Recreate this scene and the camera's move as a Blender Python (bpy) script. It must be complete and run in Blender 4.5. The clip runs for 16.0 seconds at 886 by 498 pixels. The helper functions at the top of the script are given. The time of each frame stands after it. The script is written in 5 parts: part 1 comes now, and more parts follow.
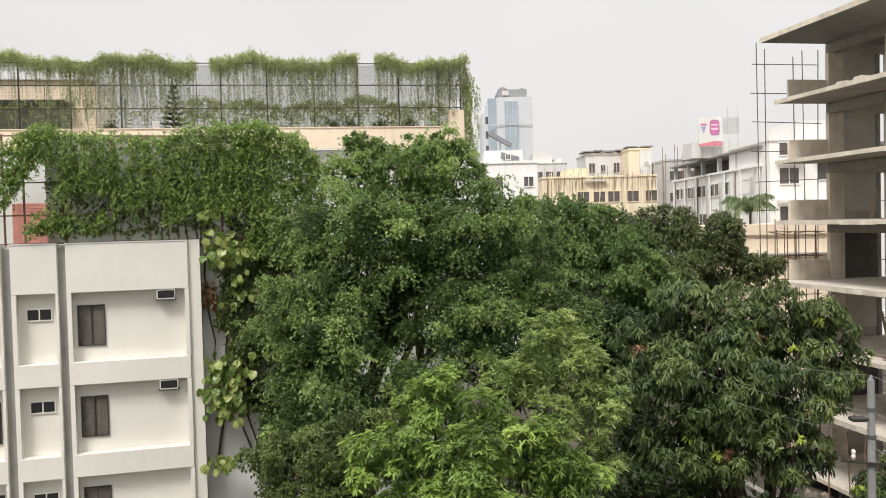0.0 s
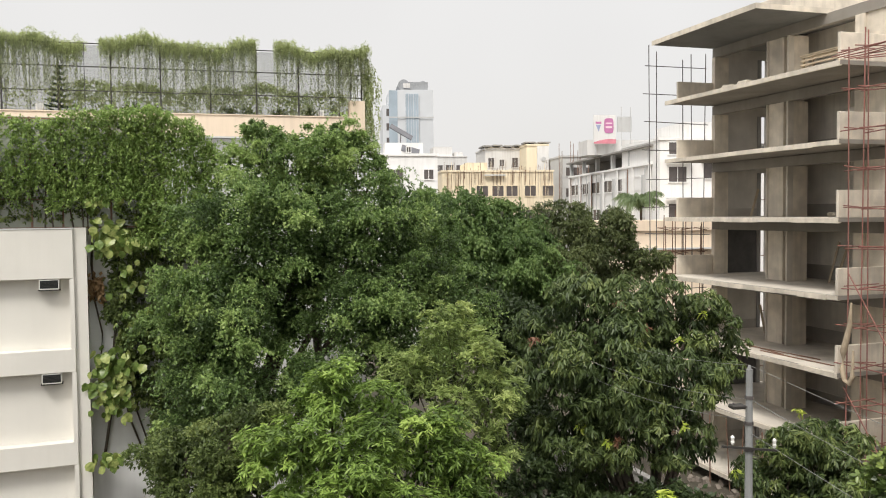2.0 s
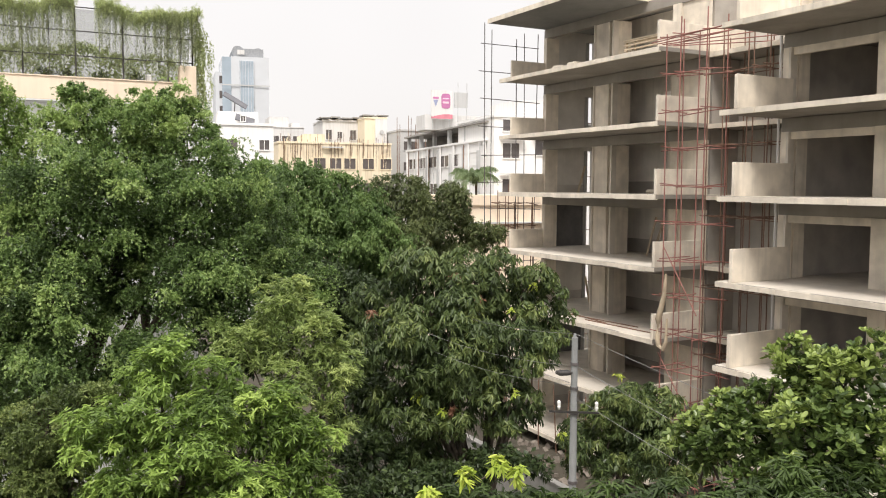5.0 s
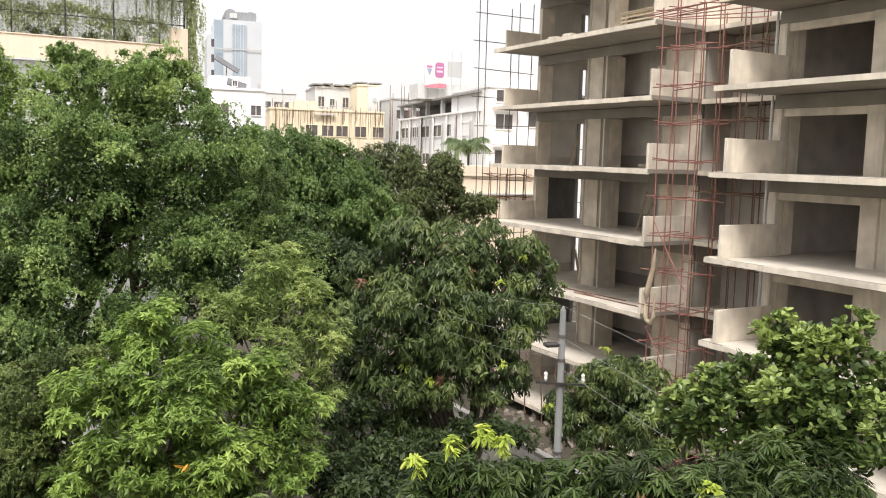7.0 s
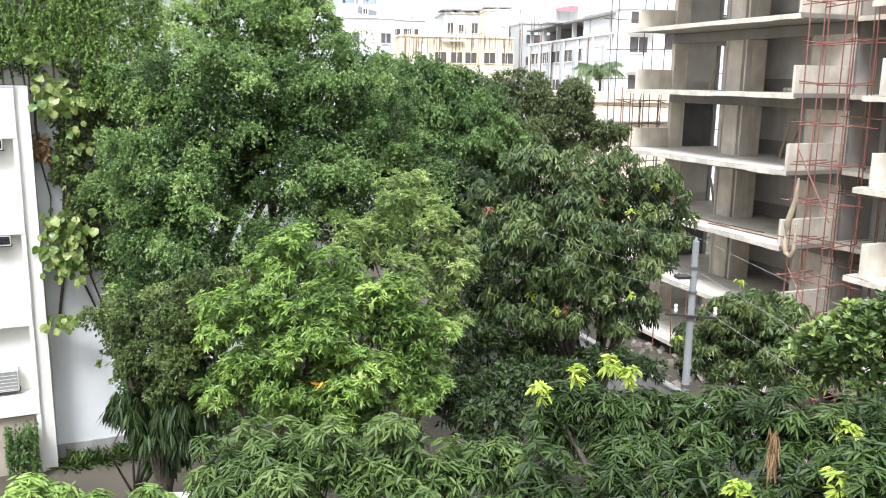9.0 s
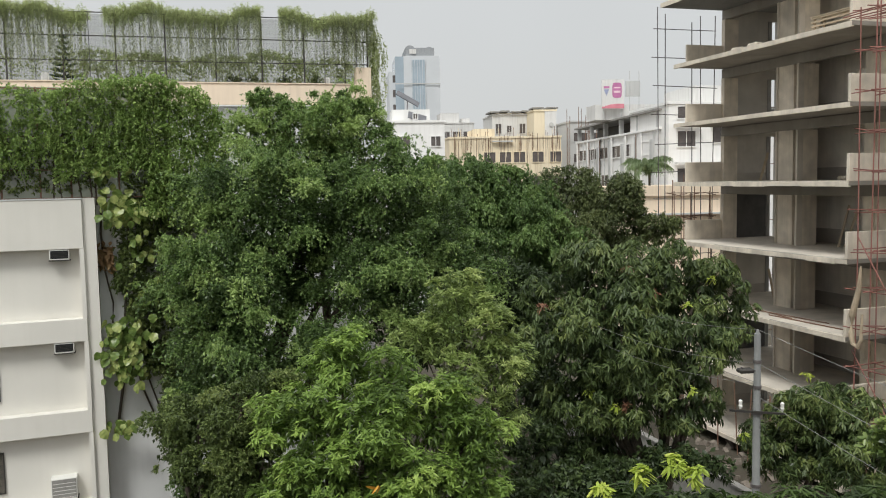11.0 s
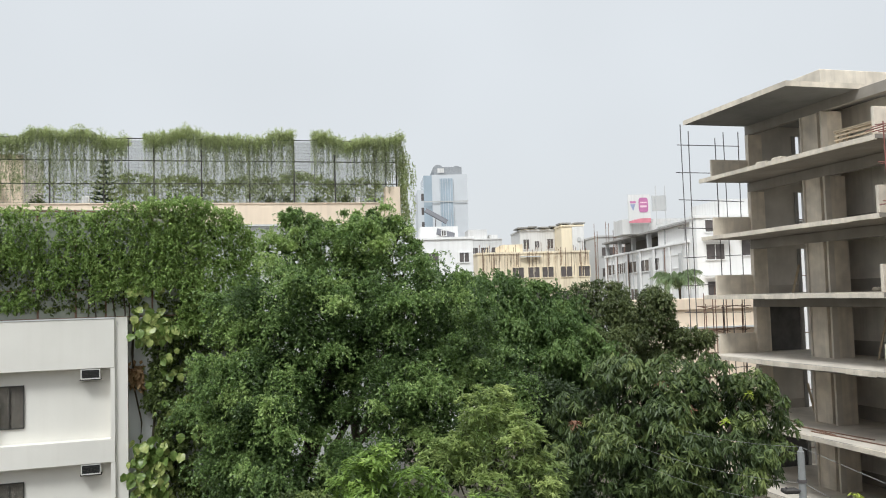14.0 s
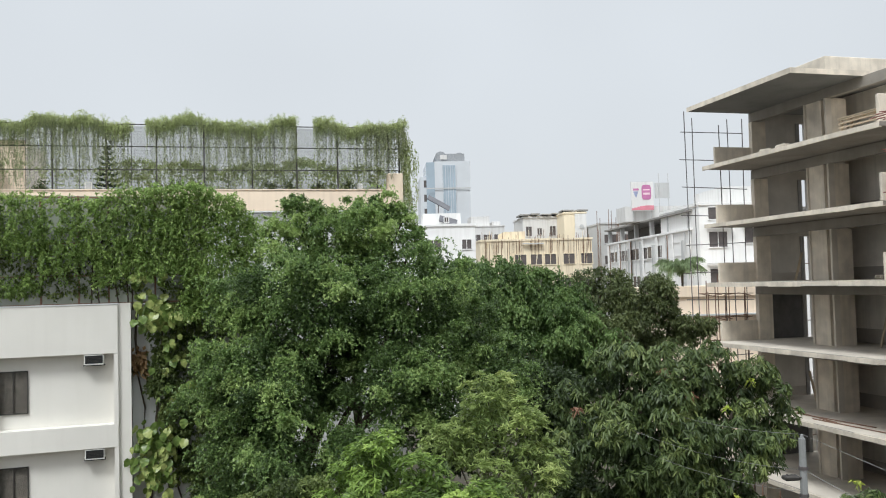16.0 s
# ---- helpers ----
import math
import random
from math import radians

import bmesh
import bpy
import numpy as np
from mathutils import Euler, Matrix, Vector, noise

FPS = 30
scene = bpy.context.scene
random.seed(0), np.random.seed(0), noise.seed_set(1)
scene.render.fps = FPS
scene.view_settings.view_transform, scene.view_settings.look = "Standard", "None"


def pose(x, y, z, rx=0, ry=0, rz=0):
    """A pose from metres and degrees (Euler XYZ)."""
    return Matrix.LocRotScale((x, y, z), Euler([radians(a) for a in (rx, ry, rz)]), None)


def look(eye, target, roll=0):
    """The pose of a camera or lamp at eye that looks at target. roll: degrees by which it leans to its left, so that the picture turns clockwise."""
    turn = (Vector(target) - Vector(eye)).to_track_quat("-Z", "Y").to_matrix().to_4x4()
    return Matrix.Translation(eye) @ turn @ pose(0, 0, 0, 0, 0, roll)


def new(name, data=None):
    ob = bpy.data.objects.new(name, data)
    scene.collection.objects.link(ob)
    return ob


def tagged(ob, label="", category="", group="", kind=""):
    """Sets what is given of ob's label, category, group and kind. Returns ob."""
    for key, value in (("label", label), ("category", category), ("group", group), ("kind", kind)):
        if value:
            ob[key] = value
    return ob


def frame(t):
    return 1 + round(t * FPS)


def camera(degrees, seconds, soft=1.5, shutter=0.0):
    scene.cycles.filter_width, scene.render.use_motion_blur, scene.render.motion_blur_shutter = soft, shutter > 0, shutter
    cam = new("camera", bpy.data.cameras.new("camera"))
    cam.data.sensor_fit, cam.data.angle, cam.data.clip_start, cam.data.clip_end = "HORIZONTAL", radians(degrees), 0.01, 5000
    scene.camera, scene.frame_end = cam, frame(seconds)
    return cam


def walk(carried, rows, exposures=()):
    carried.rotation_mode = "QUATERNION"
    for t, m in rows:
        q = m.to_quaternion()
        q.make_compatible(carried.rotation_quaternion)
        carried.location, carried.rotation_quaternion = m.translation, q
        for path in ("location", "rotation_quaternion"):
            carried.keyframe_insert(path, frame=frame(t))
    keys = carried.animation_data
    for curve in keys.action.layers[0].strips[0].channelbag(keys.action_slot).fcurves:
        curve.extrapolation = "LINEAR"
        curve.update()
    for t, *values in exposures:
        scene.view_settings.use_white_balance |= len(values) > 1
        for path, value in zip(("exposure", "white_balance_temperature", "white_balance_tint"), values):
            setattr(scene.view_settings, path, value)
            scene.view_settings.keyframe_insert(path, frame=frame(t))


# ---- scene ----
cam = camera(55.69, 16.0, soft=1.05)
EYE = 13.0
# seconds and the three turns of the camera, which stays on one spot
TURNS = [
    (0.0, 88.252, 1.427, -0.034),
    (0.5, 88.305, 1.18, -1.592),
    (1.0, 88.09, 0.907, -3.342),
    (1.5, 87.844, 0.57, -5.01),
    (2.0, 87.605, 0.538, -6.869),
    (2.5, 87.243, 0.613, -8.593),
    (3.0, 86.947, 0.411, -10.758),
    (3.5, 86.838, 0.111, -13.136),
    (4.0, 86.555, -0.151, -15.186),
    (4.5, 86.09, -0.075, -16.795),
    (5.0, 85.748, -0.284, -17.888),
    (5.2, 85.656, -0.336, -18.236),
    (7.3, 82.779, -1.85, -18.193),
    (7.5, 81.873, -1.633, -16.755),
    (8.0, 80.181, -1.353, -14.695),
    (8.5, 79.064, -1.374, -12.733),
    (9.0, 78.65, -0.805, -9.739),
    (9.2, 78.709, -0.422, -8.482),
    (11.3, 86.273, 1.029, -6.264),
    (11.5, 86.67, 0.955, -6.203),
    (12.0, 87.497, 1.093, -5.836),
    (12.5, 88.66, 1.169, -5.534),
    (13.0, 90.219, 1.375, -5.325),
    (13.5, 92.118, 1.509, -4.985),
    (14.0, 93.308, 1.662, -4.389),
    (14.5, 94.59, 1.498, -4.204),
    (15.0, 95.694, 1.395, -4.229),
    (15.5, 94.645, 1.416, -4.319),
    (16.0, 92.414, 1.518, -4.224),
]
EXPOSURES = [(0.0, 0.28, 6500, 10), (3.5, 0.3, 6500, 10), (4.5, 0.49, 6500, 12), (5.2, 0.48, 6550, 12), (7.3, 0.66, 6450, 12), (8.0, 1.01, 6100, 13), (8.5, 1.08, 5850, 11), (9.0, 1.08, 5750, 9), (9.2, 1.08, 5750, 9), (11.3, -0.12, 6350, 7), (12.5, 0.14, 6500, 10), (13.0, 0.05, 6420, 9), (13.5, 0.17, 6250, 8), (14.0, 0.17, 6000, 7), (15.0, 0.11, 5850, 6), (15.5, 0.11, 5900, 6), (16.0, 0.13, 5950, 7)]
walk(cam, [(t, pose(0, 0, EYE, rx, ry, rz)) for t, rx, ry, rz in TURNS], EXPOSURES)

# ---- world and light: a bright, hazy overcast day ----
world = bpy.data.worlds.new("overcast")
scene.world = world
world.use_nodes = True
wn, wl = world.node_tree.nodes, world.node_tree.links
wn.clear()
w_out = wn.new("ShaderNodeOutputWorld")
w_bg = wn.new("ShaderNodeBackground")
w_sky = wn.new("ShaderNodeTexSky")
w_sky.sky_type, w_sky.sun_disc = "NISHITA", False
w_sky.sun_elevation, w_sky.sun_rotation = radians(58), radians(200)
w_sky.air_density, w_sky.dust_density = 1.0, 6.0
w_scale = wn.new("ShaderNodeMix")
w_scale.data_type, w_scale.blend_type = "RGBA", "MULTIPLY"
w_scale.inputs[0].default_value = 1.0
w_scale.inputs[7].default_value = (0.10, 0.10, 0.10, 1)
w_noise = wn.new("ShaderNodeTexNoise")
w_noise.inputs["Scale"].default_value = 1.6
w_noise.inputs["Detail"].default_value = 3
w_ramp = wn.new("ShaderNodeValToRGB")
w_ramp.color_ramp.elements[0].position, w_ramp.color_ramp.elements[0].color = 0.3, (0.70, 0.685, 0.665, 1)
w_ramp.color_ramp.elements[1].position, w_ramp.color_ramp.elements[1].color = 0.75, (0.80, 0.785, 0.765, 1)
w_co = wn.new("ShaderNodeTexCoord")
w_sep = wn.new("ShaderNodeSeparateXYZ")
w_up = wn.new("ShaderNodeMapRange")  # an overcast sky is about three times as bright overhead as at the horizon
w_up.inputs[1].default_value, w_up.inputs[2].default_value = 0.35, 1.0
w_up.inputs[3].default_value, w_up.inputs[4].default_value = 1.0, 2.3
w_grad = wn.new("ShaderNodeMix")
w_grad.data_type, w_grad.blend_type = "RGBA", "MULTIPLY"
w_grad.inputs[0].default_value = 1.0
wl.new(w_co.outputs["Generated"], w_sep.inputs[0])
wl.new(w_sep.outputs[2], w_up.inputs[0])
wl.new(w_up.outputs[0], w_grad.inputs[7])
w_mix = wn.new("ShaderNodeMix")
w_mix.data_type = "RGBA"
w_mix.inputs[0].default_value = 0.88
wl.new(w_sky.outputs[0], w_scale.inputs[6])
wl.new(w_noise.outputs[0], w_ramp.inputs[0])
wl.new(w_scale.outputs[2], w_mix.inputs[6])
wl.new(w_ramp.outputs[0], w_grad.inputs[6])
wl.new(w_grad.outputs[2], w_mix.inputs[7])
wl.new(w_mix.outputs[2], w_bg.inputs[0])
wl.new(w_bg.outputs[0], w_out.inputs[0])
w_bg.inputs[1].default_value = 1.0

sun = new("sun", bpy.data.lights.new("sun", "SUN"))
sun.data.energy, sun.data.angle, sun.data.color = 2.2, radians(16), (1.0, 0.97, 0.92)
sun.matrix_world = look((-20, -25, 60), (0, 15, 0))


# ---- materials ----
def material(name, colour, rough=0.8, metal=0.0, spread=0.15, scale=1.5, stain=0.0, stain_colour=(0.1, 0.09, 0.08), bump=0.15, grain=40.0, streaks=0.0):
    """A painted, cast or coated surface: uneven tone at two scales, stains, rain streaks and fine relief."""
    m = bpy.data.materials.new(name)
    m.use_nodes = True
    n, l = m.node_tree.nodes, m.node_tree.links
    b = n["Principled BSDF"]
    b.inputs["Roughness"].default_value, b.inputs["Metallic"].default_value = rough, metal
    co = n.new("ShaderNodeTexCoord")
    big = n.new("ShaderNodeTexNoise")
    big.inputs["Scale"].default_value, big.inputs["Detail"].default_value = scale, 5
    fine = n.new("ShaderNodeTexNoise")
    fine.inputs["Scale"].default_value, fine.inputs["Detail"].default_value = grain, 3
    l.new(co.outputs["Object"], big.inputs["Vector"])
    l.new(co.outputs["Object"], fine.inputs["Vector"])
    add = n.new("ShaderNodeMath")
    add.operation = "MULTIPLY_ADD"
    add.inputs[1].default_value = 0.35
    l.new(fine.outputs[0], add.inputs[0])
    l.new(big.outputs[0], add.inputs[2])
    ramp = n.new("ShaderNodeValToRGB")
    lo, hi = [max(c * (1 - spread), 0) for c in colour], [min(c * (1 + spread), 0.95) for c in colour]
    ramp.color_ramp.elements[0].position, ramp.color_ramp.elements[0].color = 0.45, (*lo, 1)
    ramp.color_ramp.elements[1].position, ramp.color_ramp.elements[1].color = 0.85, (*hi, 1)
    l.new(add.outputs[0], ramp.inputs[0])
    last = ramp.outputs[0]
    for amount, size in ((stain, (0.6, 0.6, 0.6)), (streaks, (3.5, 3.5, 0.22))):
        if amount:
            mp = n.new("ShaderNodeMapping")
            mp.inputs["Scale"].default_value = size
            l.new(co.outputs["Object"], mp.inputs[0])
            st = n.new("ShaderNodeTexNoise")
            st.inputs["Scale"].default_value, st.inputs["Detail"].default_value = 1.0, 6
            l.new(mp.outputs[0], st.inputs["Vector"])
            cut = n.new("ShaderNodeMapRange")
            cut.inputs[1].default_value, cut.inputs[2].default_value = 0.48, 0.72
            cut.inputs[4].default_value = amount
            l.new(st.outputs[0], cut.inputs[0])
            mix = n.new("ShaderNodeMix")
            mix.data_type = "RGBA"
            mix.inputs[7].default_value = (*stain_colour, 1)
            l.new(cut.outputs[0], mix.inputs[0])
            l.new(last, mix.inputs[6])
            last = mix.outputs[2]
    l.new(last, b.inputs["Base Color"])
    if bump:
        bp = n.new("ShaderNodeBump")
        bp.inputs["Strength"].default_value, bp.inputs["Distance"].default_value = bump, 0.02
        l.new(fine.outputs[0], bp.inputs["Height"])
        l.new(bp.outputs[0], b.inputs["Normal"])
    return m


def leaf_material(name, dark, mid, light, rough=0.45, thin=0.25):
    """Leaves: each leaf has its own tint between three greens, a waxy gloss, and lets some light through."""
    m = bpy.data.materials.new(name)
    m.use_nodes = True
    n, l = m.node_tree.nodes, m.node_tree.links
    b, out = n["Principled BSDF"], n["Material Output"]
    b.inputs["Roughness"].default_value = rough
    b.inputs["Specular IOR Level"].default_value = 0.35
    at = n.new("ShaderNodeAttribute")
    at.attribute_name = "tint"
    ramp = n.new("ShaderNodeValToRGB")
    ramp.color_ramp.elements[0].position, ramp.color_ramp.elements[0].color = 0.0, (*dark, 1)
    ramp.color_ramp.elements[1].position, ramp.color_ramp.elements[1].color = 1.0, (*light, 1)
    e = ramp.color_ramp.elements.new(0.5)
    e.color = (*mid, 1)
    l.new(at.outputs["Fac"], ramp.inputs[0])
    l.new(ramp.outputs[0], b.inputs["Base Color"])
    tr = n.new("ShaderNodeBsdfTranslucent")
    l.new(ramp.outputs[0], tr.inputs[0])
    mix = n.new("ShaderNodeMixShader")
    mix.inputs[0].default_value = thin
    l.new(b.outputs[0], mix.inputs[1])
    l.new(tr.outputs[0], mix.inputs[2])
    l.new(mix.outputs[0], out.inputs[0])
    return m


# Bare concrete, darkened to paint the shade under slabs and on beams.
CONCRETE = material("shaded_concrete", (0.29, 0.265, 0.23), 0.9, spread=0.16, scale=0.7, stain=0.25, stain_colour=(0.22, 0.2, 0.17), streaks=0.3, bump=0.3)
# Roof concrete, darker again to paint the shade on its underside.
ROOFSLAB = material("shaded_roof_slab", (0.20, 0.197, 0.187), 0.9, spread=0.2, scale=0.6, stain=0.3, stain_colour=(0.15, 0.145, 0.135), streaks=0.2, bump=0.3)
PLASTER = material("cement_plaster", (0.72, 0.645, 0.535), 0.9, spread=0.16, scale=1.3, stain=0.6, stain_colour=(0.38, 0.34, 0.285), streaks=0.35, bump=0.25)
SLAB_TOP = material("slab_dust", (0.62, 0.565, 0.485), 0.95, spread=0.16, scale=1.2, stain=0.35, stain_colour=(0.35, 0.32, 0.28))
# Paler than the outer plaster, standing in for light missing indoors.
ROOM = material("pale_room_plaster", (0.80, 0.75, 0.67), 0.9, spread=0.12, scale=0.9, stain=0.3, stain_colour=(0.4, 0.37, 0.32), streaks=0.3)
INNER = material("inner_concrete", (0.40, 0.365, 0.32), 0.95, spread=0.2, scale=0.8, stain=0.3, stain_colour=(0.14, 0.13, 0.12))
WHITE = material("white_paint", (0.74, 0.715, 0.655), 0.75, spread=0.04, scale=0.5, stain=0.05, stain_colour=(0.5, 0.47, 0.4), streaks=0.08, bump=0.08)
# Room plaster darkened to paint the weaker light on the end walls.
DIMROOM = material("dim_room_plaster", (0.52, 0.49, 0.44), 0.9, spread=0.14, scale=0.9, stain=0.3, stain_colour=(0.4, 0.37, 0.32), streaks=0.3)
GREYWALL = material("weathered_white_wall", (0.66, 0.66, 0.65), 0.85, spread=0.08, scale=0.5, stain=0.15, stain_colour=(0.4, 0.4, 0.38), streaks=0.2)
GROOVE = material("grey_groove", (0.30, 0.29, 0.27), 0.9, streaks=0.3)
PEACH = material("peach_paint", (0.80, 0.66, 0.51), 0.8, spread=0.06, scale=0.4, stain=0.1, stain_colour=(0.5, 0.4, 0.3), streaks=0.25)
DARKGLASS = material("dark_glass", (0.025, 0.027, 0.028), 0.08, spread=0.1, bump=0)
FRAME_METAL = material("dark_steel", (0.06, 0.055, 0.05), 0.55, 0.6)
RUST = material("rusty_steel", (0.22, 0.13, 0.09), 0.8, 0.2, stain=0.4, stain_colour=(0.09, 0.05, 0.03))
REDPIPE = material("red_primer_pipe", (0.30, 0.13, 0.105), 0.7, 0.1, stain=0.4, stain_colour=(0.15, 0.09, 0.07), scale=3)
GREYPIPE = material("grey_scaffold_pipe", (0.13, 0.12, 0.12), 0.6, 0.5, stain=0.3, stain_colour=(0.16, 0.08, 0.05), scale=3)
BARK = material("bark", (0.075, 0.06, 0.045), 0.95, spread=0.35, scale=6, bump=0.6, grain=25)
SOIL = material("soil", (0.075, 0.062, 0.045), 0.95, spread=0.3, scale=0.4, stain=0.4, stain_colour=(0.05, 0.06, 0.03))
POLE = material("spun_concrete", (0.24, 0.245, 0.24), 0.85, streaks=0.2, scale=2)
CABLE = material("aluminium_cable", (0.26, 0.26, 0.25), 0.6, 0.3)
FARWHITE = material("far_white_paint", (0.68, 0.67, 0.65), 0.85, spread=0.06, scale=0.15, streaks=0.4, stain_colour=(0.42, 0.39, 0.36))
FARBRIGHT = material("fresh_white_paint", (0.84, 0.83, 0.81), 0.85, spread=0.05, scale=0.15, streaks=0.18, stain_colour=(0.5, 0.47, 0.44))
SOLAR = material("solar_cell", (0.11, 0.11, 0.12), 0.45, spread=0.2, scale=2.0)
FARCREAM = material("far_cream_paint", (0.80, 0.70, 0.52), 0.85, spread=0.06, scale=0.15, streaks=0.2, stain_colour=(0.5, 0.42, 0.3))
STAINCREAM = material("streaked_cream_paint", (0.80, 0.70, 0.52), 0.85, spread=0.06, scale=0.15, streaks=0.6, stain_colour=(0.40, 0.29, 0.18))
FARGREY = material("far_grey_paint", (0.52, 0.52, 0.51), 0.85, spread=0.08, scale=0.15, streaks=0.15, stain_colour=(0.36, 0.35, 0.34))
# Tower wall and glass colours are paled to paint in the distance haze.
TOWERWALL = material("hazed_tower_wall", (0.60, 0.62, 0.64), 0.6, spread=0.06, scale=0.1)
TOWERGLASS = material("hazed_tower_glass", (0.38, 0.45, 0.51), 0.15, spread=0.15, scale=0.1, bump=0)
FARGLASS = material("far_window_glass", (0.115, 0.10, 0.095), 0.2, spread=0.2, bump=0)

FICUS = leaf_material("ficus_leaf", (0.065, 0.105, 0.036), (0.19, 0.29, 0.09), (0.40, 0.51, 0.18), rough=0.34, thin=0.38)
CANOPY = leaf_material("far_canopy_leaf", (0.065, 0.11, 0.035), (0.13, 0.21, 0.06), (0.22, 0.31, 0.10), thin=0.35)
BROWNLEAF = leaf_material("dull_leaf", (0.065, 0.085, 0.032), (0.13, 0.16, 0.06), (0.21, 0.24, 0.09))
MANGO = leaf_material("mango_leaf", (0.035, 0.055, 0.02), (0.10, 0.142, 0.046), (0.23, 0.275, 0.085), rough=0.42, thin=0.25)
NEARMANGO = leaf_material("deep_green_mango_leaf", (0.027, 0.046, 0.012), (0.082, 0.130, 0.031), (0.185, 0.245, 0.07), rough=0.45, thin=0.28)
YOUNG = leaf_material("young_mango_leaf", (0.08, 0.13, 0.03), (0.215, 0.325, 0.068), (0.39, 0.51, 0.125), rough=0.36, thin=0.35)
FEATHER = leaf_material("pale_leaf", (0.12, 0.165, 0.05), (0.26, 0.34, 0.10), (0.45, 0.52, 0.185), thin=0.38)
BUSHLEAF = leaf_material("olive_leaf", (0.06, 0.085, 0.026), (0.14, 0.19, 0.055), (0.28, 0.33, 0.11), thin=0.35)
JACK = leaf_material("jackfruit_leaf", (0.045, 0.075, 0.02), (0.11, 0.165, 0.045), (0.32, 0.40, 0.11), rough=0.3, thin=0.3)
LIME = leaf_material("fresh_shoot_leaf", (0.26, 0.36, 0.05), (0.42, 0.52, 0.08), (0.58, 0.62, 0.13), thin=0.35)
VINE = leaf_material("vine_leaf", (0.08, 0.13, 0.035), (0.22, 0.33, 0.085), (0.42, 0.54, 0.17), thin=0.4)
TRAIL = leaf_material("trailing_vine", (0.24, 0.275, 0.12), (0.39, 0.445, 0.20), (0.55, 0.60, 0.30), thin=0.5)
THREAD = leaf_material("thin_vine_shoot", (0.15, 0.165, 0.085), (0.26, 0.29, 0.14), (0.38, 0.42, 0.21), thin=0.35)
POTHOS = leaf_material("variegated_leaf", (0.075, 0.13, 0.032), (0.17, 0.25, 0.06), (0.52, 0.56, 0.20), rough=0.3, thin=0.3)


# ---- mesh helpers ----
def part(name, bm, mat, parent=None, label=""):
    me = bpy.data.meshes.new(name)
    bm.to_mesh(me)
    bm.free()
    me.materials.append(mat)
    ob = new(name, me)
    if parent is not None:
        ob.parent = parent
    if label:
        tagged(ob, label)
    return ob


def add_box(bm, x0, x1, y0, y1, z0, z1, bevel=0.0):
    m = Matrix.Translation(((x0 + x1) / 2, (y0 + y1) / 2, (z0 + z1) / 2)) @ Matrix.Diagonal((abs(x1 - x0), abs(y1 - y0), abs(z1 - z0), 1))
    made = bmesh.ops.create_cube(bm, size=1.0, matrix=m)
    if bevel:
        edges = {e for v in made["verts"] for e in v.link_edges}
        bmesh.ops.bevel(bm, geom=list(edges), offset=bevel, segments=1, affect="EDGES")
    return bm


def box(x0, x1, y0, y1, z0, z1, bevel=0.0):
    return add_box(bmesh.new(), x0, x1, y0, y1, z0, z1, bevel)


def add_tube(bm, points, radii, sides=6):
    rings = []
    pts = [Vector(p) for p in points]
    for i, p in enumerate(pts):
        d = (pts[min(i + 1, len(pts) - 1)] - pts[max(i - 1, 0)]).normalized()
        q = d.to_track_quat("Z", "Y")
        r = radii[i] if isinstance(radii, (list, tuple)) else radii
        rings.append([bm.verts.new(p + q @ Vector((r * math.cos(2 * math.pi * k / sides), r * math.sin(2 * math.pi * k / sides), 0))) for k in range(sides)])
    for a, b in zip(rings, rings[1:]):
        for k in range(sides):
            bm.faces.new((a[k], a[(k + 1) % sides], b[(k + 1) % sides], b[k]))
    bm.faces.new(rings[0][::-1])
    bm.faces.new(rings[-1])
    return bm


def tube(points, radii, sides=6):
    return add_tube(bmesh.new(), points, radii, sides)


def empty(name, m, label="", category="", group="", kind=""):
    ob = new(name)
    ob.matrix_world = m
    return tagged(ob, label, category, group, kind)


# ---- foliage ----
def unit(v):
    return v / np.maximum(np.linalg.norm(v, axis=-1, keepdims=True), 1e-9)


